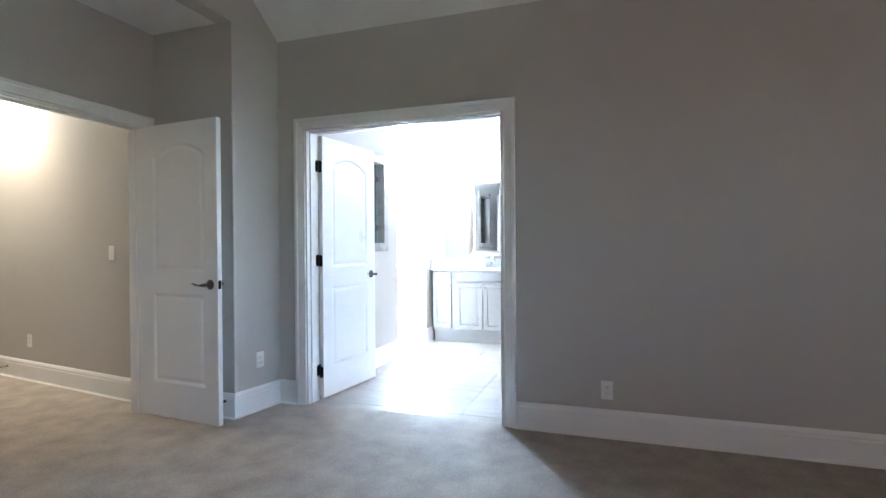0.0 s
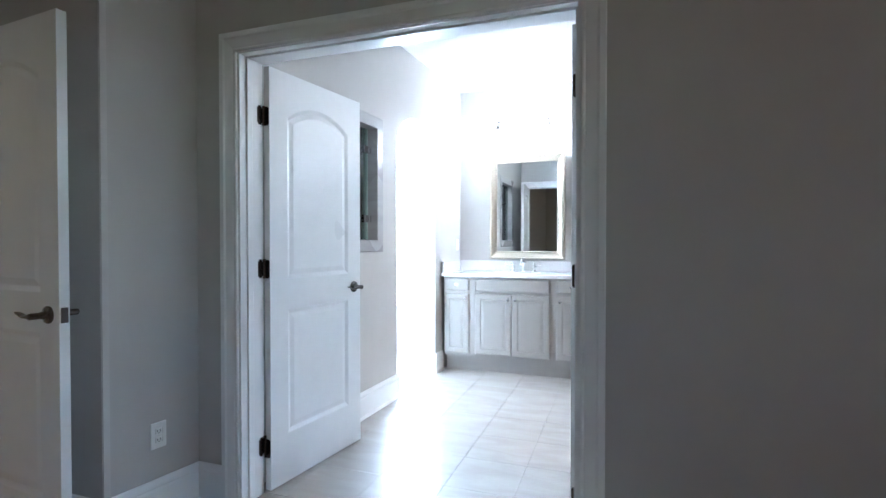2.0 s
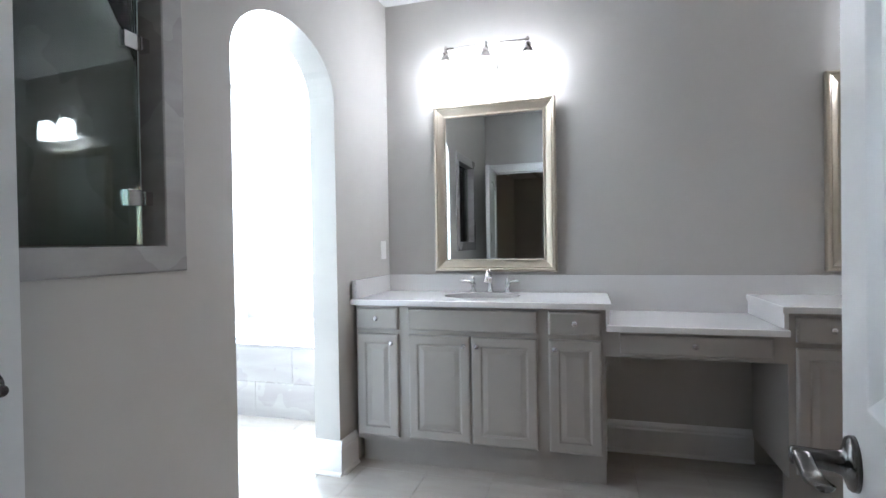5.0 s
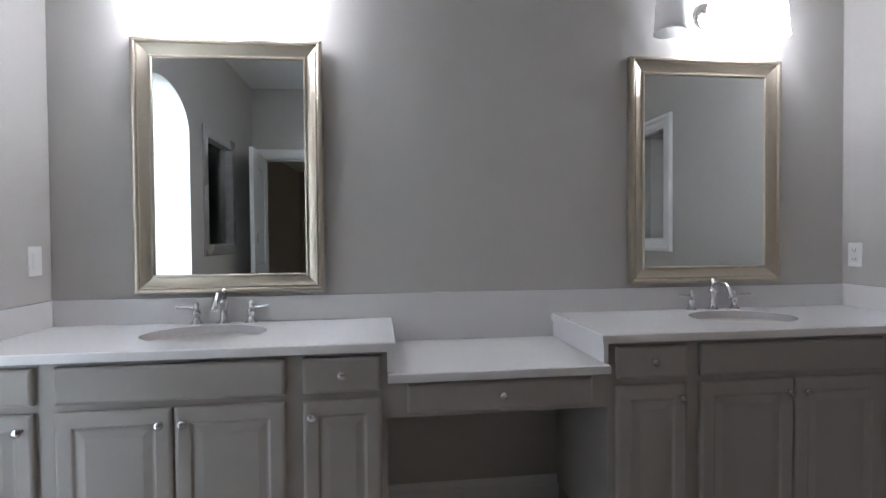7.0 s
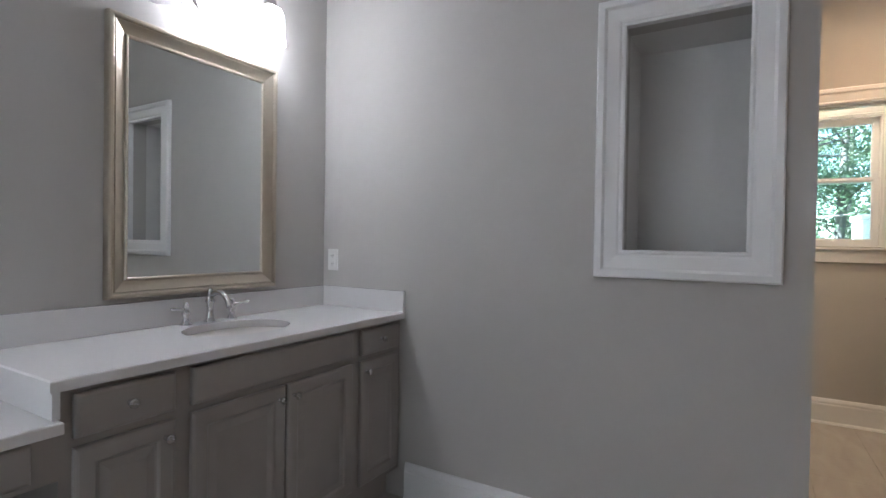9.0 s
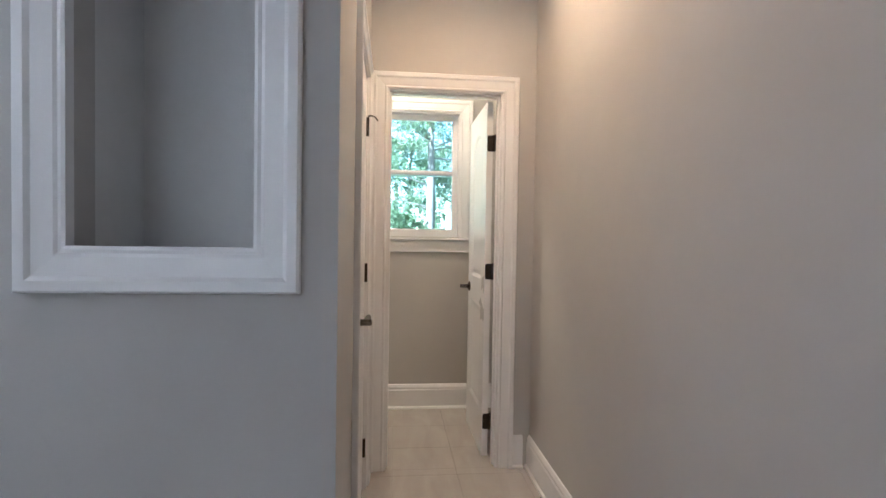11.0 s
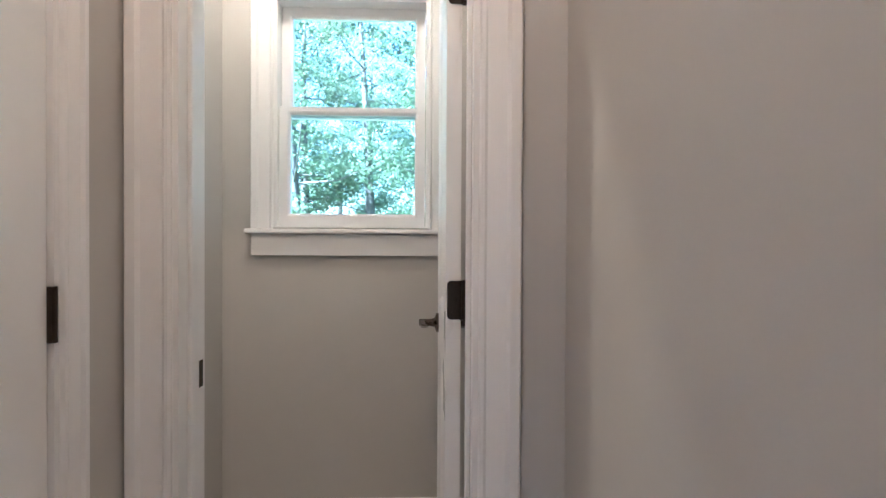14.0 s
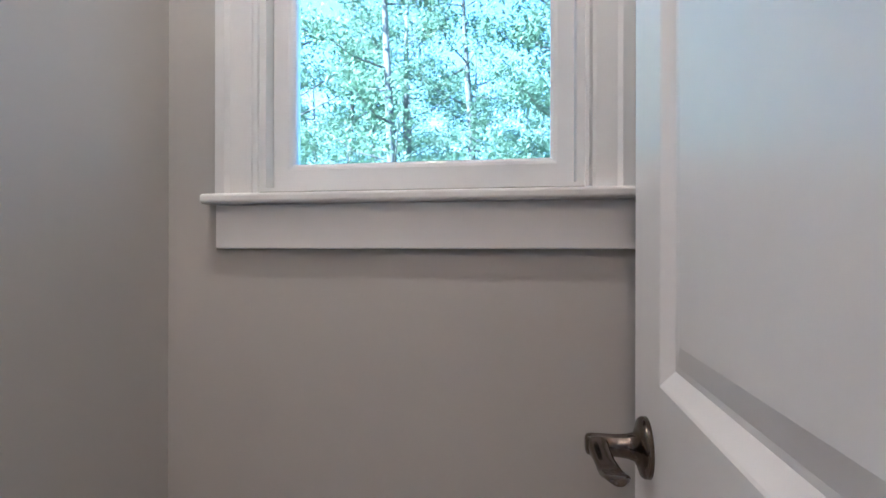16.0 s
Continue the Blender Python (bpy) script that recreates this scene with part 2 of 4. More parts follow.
def add_frame(bm, x0, x1, y0, y1, profile, four=True, m=Matrix()):
    """Mitred moulding round the rectangle. profile: (outwards, proud) pairs as a closed outline; three-sided (open below) unless four."""
    rows = []
    for u, h in profile:
        if four:
            c = [(x0 - u, y0 - u), (x0 - u, y1 + u), (x1 + u, y1 + u), (x1 + u, y0 - u)]
        else:
            c = [(x0 - u, y0), (x0 - u, y1 + u), (x1 + u, y1 + u), (x1 + u, y0)]
        rows.append([bm.verts.new(m @ Vector((x, y, h))) for x, y in c])
    n = len(profile)
    spans = [(0, 1), (1, 2), (2, 3)] + ([(3, 0)] if four else [])
    for i in range(n):
        p, q = rows[i], rows[(i + 1) % n]
        for s, e in spans:
            bm.faces.new((p[s], p[e], q[e], q[s]))
    if not four:
        bm.faces.new([r[0] for r in rows])
        bm.faces.new([r[3] for r in rows][::-1])


CASING = [(0.0, 0.0), (0.0, 0.010), (0.004, 0.013), (0.010, 0.013), (0.016, 0.009), (0.022, 0.011), (0.055, 0.017), (0.063, 0.023), (0.082, 0.023), (0.086, 0.019), (0.086, 0.0)]


def casing(name, x0, x1, y1, m, parent, four=False, y0=0.0, profile=CASING, mat=None):
    bm = bmesh.new()
    add_frame(bm, x0, x1, y0, y1, profile, four)
    ob = mesh_object(name, bm, mat or TRIM, parent)
    ob.matrix_local = m
    return ob


def wall(name, length, height, thick, m, openings=(), mat=None):
    """A wall from local x 0 to length, y 0 to height, z 0 (its face) to -thick. openings: (x0, x1, y0, y1) or with a fifth number, the rise of an arch."""
    xs = sorted({0.0, length, *[v for o in openings for v in o[:2]]})
    ys = sorted({0.0, height, *[v for o in openings for v in o[2:4]]})
    bm = bmesh.new()
    solid = {}
    for i in range(len(xs) - 1):
        for j in range(len(ys) - 1):
            cx, cy = (xs[i] + xs[i + 1]) / 2, (ys[j] + ys[j + 1]) / 2
            solid[i, j] = not any(o[0] < cx < o[1] and o[2] < cy < o[3] for o in openings)
    vert = {}

    def v(i, j, k):
        if (i, j, k) not in vert:
            vert[i, j, k] = bm.verts.new((xs[i], ys[j], -thick * k))
        return vert[i, j, k]

    for (i, j), s in solid.items():
        if not s:
            continue
        bm.faces.new((v(i, j, 0), v(i + 1, j, 0), v(i + 1, j + 1, 0), v(i, j + 1, 0)))
        bm.faces.new((v(i, j, 1), v(i, j + 1, 1), v(i + 1, j + 1, 1), v(i + 1, j, 1)))
        for di, dj, a, b in ((-1, 0, (0, 0), (0, 1)), (1, 0, (1, 1), (1, 0)), (0, -1, (1, 0), (0, 0)), (0, 1, (0, 1), (1, 1))):
            if not solid.get((i + di, j + dj), False):
                bm.faces.new((v(i + a[0], j + a[1], 0), v(i + b[0], j + b[1], 0), v(i + b[0], j + b[1], 1), v(i + a[0], j + a[1], 1)))
    for o in openings:
        if len(o) > 4:
            x0, x1, y0, y1, rise = o
            n = 28
            line = []
            for k in range(n + 1):
                a = math.pi * (1 - k / n)
                line.append((x0 + (x1 - x0) * (math.cos(a) + 1) / 2, y1 - rise + rise * math.sin(a)))
            for (xa, ya), (xb, yb) in zip(line, line[1:]):
                q = [bm.verts.new((x, y, z)) for z in (0, -thick) for x, y in ((xa, ya), (xb, yb), (xb, y1), (xa, y1))]
                for f in ((0, 1, 2, 3), (7, 6, 5, 4), (1, 0, 4, 5)):
                    bm.faces.new([q[t] for t in f])
    ob = mesh_object(name, bm, mat or WALL)
    ob.matrix_world = m
    return tagged(ob, kind="structure")


BASEB = [(0.0, 0.0), (0.0, 0.016), (0.135, 0.016), (0.145, 0.012), (0.150, 0.014), (0.160, 0.013), (0.176, 0.006), (0.180, 0.0)]


def baseboard(length, m, height=0.18):
    """Moulded skirting along local x; its foot on the floor, proud along local z."""
    bm = bmesh.new()
    k = height / 0.18
    a = [bm.verts.new((0, h * k, d)) for h, d in BASEB]
    b = [bm.verts.new((length, h * k, d)) for h, d in BASEB]
    n = len(BASEB)
    for i in range(n - 1):
        bm.faces.new((a[i], b[i], b[i + 1], a[i + 1]))
    bm.faces.new(a)
    bm.faces.new(b[::-1])
    # shoe moulding
    q = [(0.0, 0.016), (0.0, 0.028), (0.010, 0.026), (0.018, 0.016)]
    a = [bm.verts.new((0, h, d)) for h, d in q]
    b = [bm.verts.new((length, h, d)) for h, d in q]
    for i in range(len(q) - 1):
        bm.faces.new((a[i], b[i], b[i + 1], a[i + 1]))
    bm.faces.new(a)
    bm.faces.new(b[::-1])
    ob = mesh_object("baseboard", bm, TRIM)
    ob.matrix_world = m
    return tagged(ob, kind="structure")


# ---- doors ----
def inset(loop, d):
    out = []
    n = len(loop)
    for i in range(n):
        p, q, r = Vector(loop[i - 1]), Vector(loop[i]), Vector(loop[(i + 1) % n])
        e1, e2 = (q - p).normalized(), (r - q).normalized()
        n1, n2 = Vector((-e1.y, e1.x)), Vector((-e2.y, e2.x))
        b = (n1 + n2).normalized()
        out.append(q + b * (d / max(0.3, b.dot(n1))))
    return out


def add_panel_face(bm, w, h, z, out, stile=0.115):
    """One face of a two-panel door: a low square panel and a tall one with an arched head, each with an ogee round a raised field."""
    x0, x1 = stile, w - stile
    low = [(x0, 0.24), (x1, 0.24), (x1, 0.86), (x0, 0.86)]
    top, rise, n = h - 0.135, 0.085, 14
    high = [(x0, 1.01), (x1, 1.01)]
    for k in range(n + 1):
        s = k / n
        high.append((x1 + (x0 - x1) * s, top - rise + rise * math.sin(math.pi * s) ** 0.8))
    outer = [bm.verts.new((x, y, z)) for x, y in ((0, 0), (w, 0), (w, h), (0, h))]
    edges = [bm.edges.new((outer[i], outer[(i + 1) % 4])) for i in range(4)]
    steps = [(0.0, 0.0), (0.003, 0.001), (0.020, 0.0095), (0.026, 0.0095), (0.048, 0.0055), (0.055, 0.0055)]
    for loop in (low, high):
        loop = [Vector(p) for p in loop]
        rings = []
        for d, dep in steps:
            rings.append([bm.verts.new((p.x, p.y, z - out * dep)) for p in (inset(loop, d) if d else loop)])
        m = len(loop)
        for a, b in zip(rings, rings[1:]):
            for i in range(m):
                bm.faces.new((a[i], a[(i + 1) % m], b[(i + 1) % m], b[i]))
        bm.faces.new(rings[-1])
        for i in range(m):
            e = bm.edges.get((rings[0][i], rings[0][(i + 1) % m]))
            edges.append(e)
    bmesh.ops.triangle_fill(bm, edges=edges, use_beauty=True)
    return outer


def door_leaf(w, h, thick=0.035, parent=None):
    bm = bmesh.new()
    a = add_panel_face(bm, w, h, thick, 1)
    b = add_panel_face(bm, w, h, 0.0, -1)
    for i in range(4):
        j = (i + 1) % 4
        bm.faces.new((a[i], a[j], b[j], b[i]))
    return mesh_object("leaf", bm, DOORP, parent)


def add_blade(bm, rows, m, steps=12):
    """Flattened bar: rows of (along, up, out, half height, half width), a rounded section swept from row to row."""
    rings = []
    for x, y, z, hh, hw in rows:
        ring = []
        for k in range(steps):
            c, q = math.cos(2 * math.pi * k / steps), math.sin(2 * math.pi * k / steps)
            ring.append(bm.verts.new(m @ Vector((x, y + hh * math.copysign(abs(q) ** 0.7, q), z + hw * math.copysign(abs(c) ** 0.7, c)))))
        rings.append(ring)
    for a, b in zip(rings, rings[1:]):
        for k in range(steps):
            bm.faces.new((a[k], a[(k + 1) % steps], b[(k + 1) % steps], b[k]))
    bm.faces.new(rings[0][::-1])
    bm.faces.new(rings[-1])


def lever(x, y, z, out, to, parent, mat):
    """Lever handle: domed round rose, stout neck and a waved blade that broadens and thins towards its tip."""
    bm = bmesh.new()
    m = Matrix.Translation((x, y, z)) @ (Matrix() if out > 0 else Matrix.Rotation(math.pi, 4, "X"))
    add_lathe(bm, [(0.0325, 0.0), (0.0325, 0.005), (0.0305, 0.008), (0.022, 0.011), (0.0155, 0.014), (0.0130, 0.022), (0.0120, 0.034), (0.0120, 0.060), (0.0110, 0.064), (0.008, 0.066)], m, 24)
    w = Matrix.Translation((x, y, z)) @ Matrix.Diagonal((to, 1, out, 1))
    add_blade(bm, [(-0.0115, 0.0, 0.053, 0.006, 0.007), (-0.006, 0.0, 0.053, 0.0105, 0.0115), (0.010, 0.0, 0.053, 0.0110, 0.0115), (0.024, -0.001, 0.052, 0.0085, 0.0100),
                   (0.040, -0.004, 0.050, 0.0060, 0.0105), (0.056, -0.005, 0.048, 0.0046, 0.0120), (0.072, -0.002, 0.047, 0.0038, 0.0130), (0.090, 0.004, 0.047, 0.0032, 0.0125),
                   (0.106, 0.008, 0.048, 0.0028, 0.0095), (0.116, 0.009, 0.049, 0.0022, 0.0045)], w)
    return mesh_object("lever_handle", bm, mat, parent, smooth=True)


def door(label, w, h, m, mat, lever_z=0.93, sides=(1, -1), group=""):
    """A door with its hinge edge at local x 0, free edge at x w, faces at z 0 and 0.035."""
    root = new("panel_door")
    root.matrix_world = m
    leaf = door_leaf(w, h, parent=root)
    for s in sides:
        lever(w - 0.065, lever_z, 0.035 if s > 0 else 0.0, s, -1, root, mat)
    box("latch_plate", w - 0.0005, w + 0.0015, lever_z - 0.028, lever_z + 0.028, 0.005, 0.030, mat, root, 0.0005, 1)
    tagged(root, label, "door", group)
    return root


def door_hinges(root, side, h=2.03, middle=0.05):
    for y in (0.20, h / 2 + middle, h - 0.235):
        bm = bmesh.new()
        zk = 0.035 + 0.006 if side > 0 else -0.006
        add_lathe(bm, [(0.0078, -0.046), (0.0078, 0.046)], Matrix.Translation((-0.004, y, zk)) @ Matrix.Rotation(-math.pi / 2, 4, "X"), 12)
        # leaf let into the door's edge, with rounded corners and screws
        lo, hi, n = (0.003, 0.041) if side > 0 else (-0.006, 0.032), 0.045, 5
        r, pts = 0.010, []
        free, pin = (lo[0], lo[1]) if side > 0 else (lo[1], lo[0])
        s = 1 if free > pin else -1
        for k in range(n + 1):
            a = math.pi / 2 * k / n
            pts.append((free - s * r + s * r * math.cos(a), hi - r + r * math.sin(a)))
        pts = [(z, v) for z, v in pts] + [(pin, hi), (pin, -hi)] + [(z, -v) for z, v in reversed(pts)]
        a = [bm.verts.new((-0.0028, y + v, z)) for z, v in pts]
        c = [bm.verts.new((0.0002, y + v, z)) for z, v in pts]
        bm.faces.new(a)
        bm.faces.new(c[::-1])
        for k in range(len(pts)):
            q = (k + 1) % len(pts)
            bm.faces.new((a[k], a[q], c[q], c[k]))
        for zz, v in ((0.012, 0.03), (0.022, 0.0), (0.012, -0.03)):
            add_lathe(bm, [(0.0042, 0.0), (0.0042, 0.0008), (0.002, 0.0012)], Matrix.Translation((-0.0028, y + v, zz)) @ Matrix.Rotation(-math.pi / 2, 4, "Y"), 8)
        ob = mesh_object("hinge", bm, BRONZE, root)


def jamb_hinge(name, m):
    bm = bmesh.new()
    add_box(bm, -0.017, 0.017, -0.045, 0.045, 0.0, 0.0025, 0.0)
    es = [e for e in bm.edges if abs(e.verts[0].co.z - e.verts[1].co.z) > 0.002]
    bmesh.ops.bevel(bm, geom=es, offset=0.009, segments=3, affect="EDGES")
    for y in (-0.03, 0.0, 0.03):
        add_lathe(bm, [(0.0042, 0.0), (0.0042, 0.0032), (0.002, 0.0038)], Matrix.Translation((0.004 if y else -0.006, y, 0.001)), 8)
    add_lathe(bm, [(0.0075, -0.046), (0.0075, 0.046)], Matrix.Translation((0.020, 0, 0.006)) @ Matrix.Rotation(-math.pi / 2, 4, "X"), 12)
    ob = mesh_object(name, bm, BRONZE)
    ob.matrix_world = m
    return ob


def lining(name, x0, x1, h, m, thick, stop_z, label, width=1.0):
    """Door lining with stops, and casings on both faces, as one built-in frame. Local z 0 is the face, -thick the back."""
    root = new(name)
    root.matrix_world = m
    bm = bmesh.new()
    t = 0.018
    add_box(bm, x0, x0 + t, 0, h, -thick - 0.001, 0.001)
    add_box(bm, x1 - t, x1, 0, h, -thick - 0.001, 0.001)
    add_box(bm, x0, x1, h, h + t, -thick - 0.001, 0.001)
    s = stop_z
    add_box(bm, x0 + t, x0 + t + 0.010, 0, h, s - 0.017, s + 0.017, 0.002)
    add_box(bm, x1 - t - 0.010, x1 - t, 0, h, s - 0.017, s + 0.017, 0.002)
    add_box(bm, x0 + t + 0.010, x1 - t - 0.010, h - 0.010, h, s - 0.017, s + 0.017, 0.002)
    mesh_object("lining", bm, TRIM, root)
    casing("casing", x0 + 0.006, x1 - 0.006, h + 0.006, Matrix(), root, profile=[(u * width, d) for u, d in CASING])
    back = Matrix.Translation((x0 + x1, 0, -thick)) @ Matrix.Rotation(math.pi, 4, "Y")
    casing("casing", x0 + 0.006, x1 - 0.006, h + 0.006, back, root)
    return tagged(root, label, "door frame", kind="structure")


def plate(kind, m, label, block=False):
    """Wall plate: a switch (rocker), an outlet with two receptacles, or one with a square block and test buttons."""
    root = new(kind)
    root.matrix_world = m
    bm = bmesh.new()
    add_box(bm, -0.035, 0.035, -0.057, 0.057, 0.0, 0.006, 0.003, 2)
    mesh_object("cover", bm, PLASTIC, root)
    if block:
        bm = bmesh.new()
        add_box(bm, -0.0165, 0.0165, -0.033, 0.033, 0.004, 0.0085, 0.0015, 2)
        mesh_object("receptacle", bm, PLASTIC, root)
        for y in (-0.021, 0.021):
            bm = bmesh.new()
            add_box(bm, -0.008, -0.0055, y - 0.004, y + 0.005, 0.0082, 0.0089)
            add_box(bm, 0.0055, 0.008, y - 0.004, y + 0.005, 0.0082, 0.0089)
            add_box(bm, -0.002, 0.002, y - 0.009, y - 0.006, 0.0082, 0.0089)
            mesh_object("slots", bm, SLOT, root)
        for y in (-0.0045, 0.0045):
            box("test_button", -0.007, 0.007, y - 0.0028, y + 0.0028, 0.0084, 0.0100, PLASTIC, root, 0.0006, 1)
    elif kind == "wall_outlet":
        for y in (-0.019, 0.019):
            bm = bmesh.new()
            add_box(bm, -0.016, 0.016, y - 0.013, y + 0.013, 0.004, 0.0075, 0.004, 2)
            mesh_object("receptacle", bm, PLASTIC, root)
            bm = bmesh.new()
            add_box(bm, -0.008, -0.0055, y - 0.004, y + 0.005, 0.0072, 0.0079)
            add_box(bm, 0.0055, 0.008, y - 0.004, y + 0.005, 0.0072, 0.0079)
            add_box(bm, -0.002, 0.002, y - 0.009, y - 0.006, 0.0072, 0.0079)
            mesh_object("slots", bm, SLOT, root)
    else:
        bm = bmesh.new()
        add_box(bm, -0.0165, 0.0165, -0.033, 0.033, 0.004, 0.0085, 0.002, 2)
        mesh_object("rocker", bm, PLASTIC, root)
    return tagged(root, label, "outlet" if kind == "wall_outlet" else "switch")


# ---- structure ----
H = 2.74
XL, XR, YV = -1.735, 1.79, 7.63
SKEW = radians(2.6)
XW, VAULT = -2.79, 3.42
YB, YBB, YC = 4.475, 4.625, 4.57
FACE_S, FACE_N, FACE_E, FACE_W = ((1, 0, 0), (0, -1, 0)), ((-1, 0, 0), (0, 1, 0)), ((0, 1, 0), (1, 0, 0)), ((0, -1, 0), (-1, 0, 0))


def at(face, x, y, z=0.0):
    return basis((x, y, z), *face)


# bedroom
wall("wall_bedroom_bath", 2.99, H, YBB - YB, at(FACE_S, -2.09, YB), [(0.30, 1.803, 0, 2.068)])
wall("wall_bedroom_corridor", 3.60, H, YC - YB, at(FACE_S, 0.90, YB))
JOG = math.atan2(0.07, 0.415)
JOG_SIDE = basis((-2.09, 4.06, 0), (math.sin(JOG), math.cos(JOG), 0), (math.cos(JOG), -math.sin(JOG), 0))
wall("wall_jog_side", 0.44, VAULT, 0.10, JOG_SIDE)
wall("wall_jog_front", 0.705, H, 0.10, at(FACE_S, -2.79, 4.062))
wall("wall_bedroom_west", 5.66, H, 0.12, at(FACE_E, XW, -1.6), [(4.57, 5.57, 0, 2.055)])
wall("wall_bedroom_header", 5.66, VAULT - H, 0.12, at(FACE_E, -2.09, -1.6, H))
wall("wall_bedroom_south", 7.45, VAULT, 0.15, at(FACE_N, 4.4, -1.6))
wall("wall_bedroom_east", YB + 1.6, VAULT, 0.12, at(FACE_W, 4.38, YB), [(YB - 0.7, YB + 0.3, 1.15, 2.35)])
# hall
HALL_TURN = math.atan2(-0.57, 4.30)
HALL = basis((-7.3, 4.70, 0), (math.cos(HALL_TURN), math.sin(HALL_TURN), 0), (math.sin(HALL_TURN), -math.cos(HALL_TURN), 0))
wall("wall_hall_north", 4.435, H, 0.12, HALL)
wall("wall_hall_south", 4.39, H, 0.12, at(FACE_N, -2.91, 2.7))
wall("wall_hall_end", 2.15, H, 0.12, at(FACE_E, -7.3, 2.7))
# bathroom
WEST = basis((XL, YV, 0), (math.sin(SKEW), math.cos(SKEW), 0), (math.cos(SKEW), -math.sin(SKEW), 0))
wall("wall_bath_west", 3.06, H, 0.15, WEST @ Matrix.Translation((-3.04, 0, 0)), [(3.04 - 2.33, 3.04 - 1.735, 1.21, 2.02), (3.04 - 1.425, 3.04 - 0.665, 0, 2.23, 0.27)])
wall("wall_vanity", 3.86, H, 0.15, at(FACE_S, -1.92, YV))
wall("wall_bath_east", 2.16, H, 0.12, at(FACE_W, XR, YV), [(YV - 6.081, YV - 5.652, 1.23, 2.105)])
# corridor and toilet room
wall("wall_corridor_north", 1.377, H, 0.12, at(FACE_S, 1.91, 5.47), [(0.417, 1.196, 0, 2.068)])
wall("wall_toilet_door", 1.225, H, 0.12, at(FACE_W, 3.287, 5.795), [(0.412, 1.048, 0, 2.068)])
wall("wall_toilet_north", 0.88, H, 0.12, at(FACE_S, 3.407, 5.67))
wall("wall_toilet_window", 1.23, H, 0.16, at(FACE_W, 4.28, 5.80), [(0.33, 0.95, 1.27, 2.19)])
wall("wall_closet_back", 1.5, H, 0.1, at(FACE_S, 1.91, 6.4))
# tub room and shower
wall("wall_tub_north", 1.93, H, 0.15, at(FACE_S, -3.85, 8.80), [(0.40, 1.60, 0.95, 2.25)])
wall("wall_tub_west", 2.80, H, 0.15, at(FACE_E, -3.70, 6.0))
wall("wall_tub_east", 1.15, H, 0.15, at(FACE_W, -1.90, 8.80))
wall("wall_tub_south", 1.86, H, 0.10, at(FACE_N, -1.84, 6.05))
wall("wall_shower_south", 1.3, H, 0.05, at(FACE_N, -1.92, 4.68), mat=TUBT)
wall("wall_shower_west", 1.3, H, 0.05, at(FACE_E, -3.0, 4.68), mat=TUBT)
wall("wall_shower_north", 1.1, H, 0.03, at(FACE_S, -3.0, 5.945), mat=TUBT)


def ceiling():
    bm = bmesh.new()
    add_box(bm, -7.45, -2.21, -1.8, YB, H, H + 0.12)
    add_box(bm, -2.21, -2.09, 4.065, YB, H, H + 0.12)
    add_box(bm, -7.45, 4.50, YB, 9.0, H, H + 0.12)
    tagged(mesh_object("ceiling", bm, CEIL), "flat white painted ceiling", "ceiling", kind="structure")
    # bedroom: slopes up from the bathroom wall to a raised flat field
    bm = bmesh.new()
    y = YB - (VAULT - H)
    line = [(YB, H), (y, VAULT), (-1.8, VAULT), (-1.8, VAULT + 0.12), (y, VAULT + 0.12), (YB, H + 0.12)]
    a = [bm.verts.new((-2.25, v, z)) for v, z in line]
    b = [bm.verts.new((4.50, v, z)) for v, z in line]
    for i in range(6):
        j = (i + 1) % 6
        bm.faces.new((a[i], a[j], b[j], b[i]))
    for r in (a, b):
        bm.faces.new((r[0], r[1], r[4], r[5]))
        bm.faces.new((r[1], r[2], r[3], r[4]))
    tagged(mesh_object("ceiling_bedroom", bm, CEIL), "white raised bedroom ceiling with a sloped edge", "ceiling", kind="structure")


def floors():
    bm = bmesh.new()
    add_box(bm, -7.45, 4.50, -1.8, 4.535, -0.12, 0.006)
    tagged(mesh_object("floor_carpet", bm, CARPET), "beige cut-pile carpet over the bedroom and hall floor", "floor", kind="structure")
    bm = bmesh.new()
    add_box(bm, -3.9, 4.50, 4.535, 9.0, -0.12, -0.003)
    return tagged(mesh_object("floor_tiled", bm, GROUT), "greige porcelain tile floor with light grout joints", "floor", kind="structure")


ceiling()
TILED = floors()

# skirtings
for x, y, face, n in ((-0.205, YB, FACE_S, 4.58), (-2.02, YB, FACE_S, 0.15), (XW, 4.062, FACE_S, 0.716),
                      (XW, -1.6, FACE_E, 4.49), (4.4, -1.6, FACE_N, 7.28), (4.38, YB, FACE_W, 6.1), 
                      (XR, 7.07, FACE_W, 1.60), (XR, 5.47, FACE_S, 0.50), (3.145, 5.47, FACE_S, 0.142),
                      (3.287, 4.670, FACE_W, 0.06), (4.28, YC, FACE_N, 3.38), (4.28, 5.67, FACE_W, 1.08), (3.407, 5.67, FACE_S, 0.873), (-0.42, YV, FACE_S, 0.77),
                      (3.407, 5.46, FACE_E, 0.21), (-3.70, 6.05, FACE_E, 1.60), (-1.92, 6.05, FACE_N, 1.78)):
    baseboard(n, at(face, x, y))
baseboard(0.425, JOG_SIDE)
baseboard(4.43, HALL)
# skirting returns on the arch's jambs
baseboard(1.58, WEST @ Matrix.Translation((-3.005, 0, 0)))
baseboard(0.17, WEST @ Matrix.Translation((-0.665, 0, 0)))
baseboard(0.166, WEST @ Matrix.Translation((-0.665, 0, -0.15)) @ Matrix.Rotation(-math.pi / 2, 4, "Y"))
baseboard(0.166, WEST @ Matrix.Translation((-1.425, 0, 0.016)) @ Matrix.Rotation(math.pi / 2, 4, "Y"))


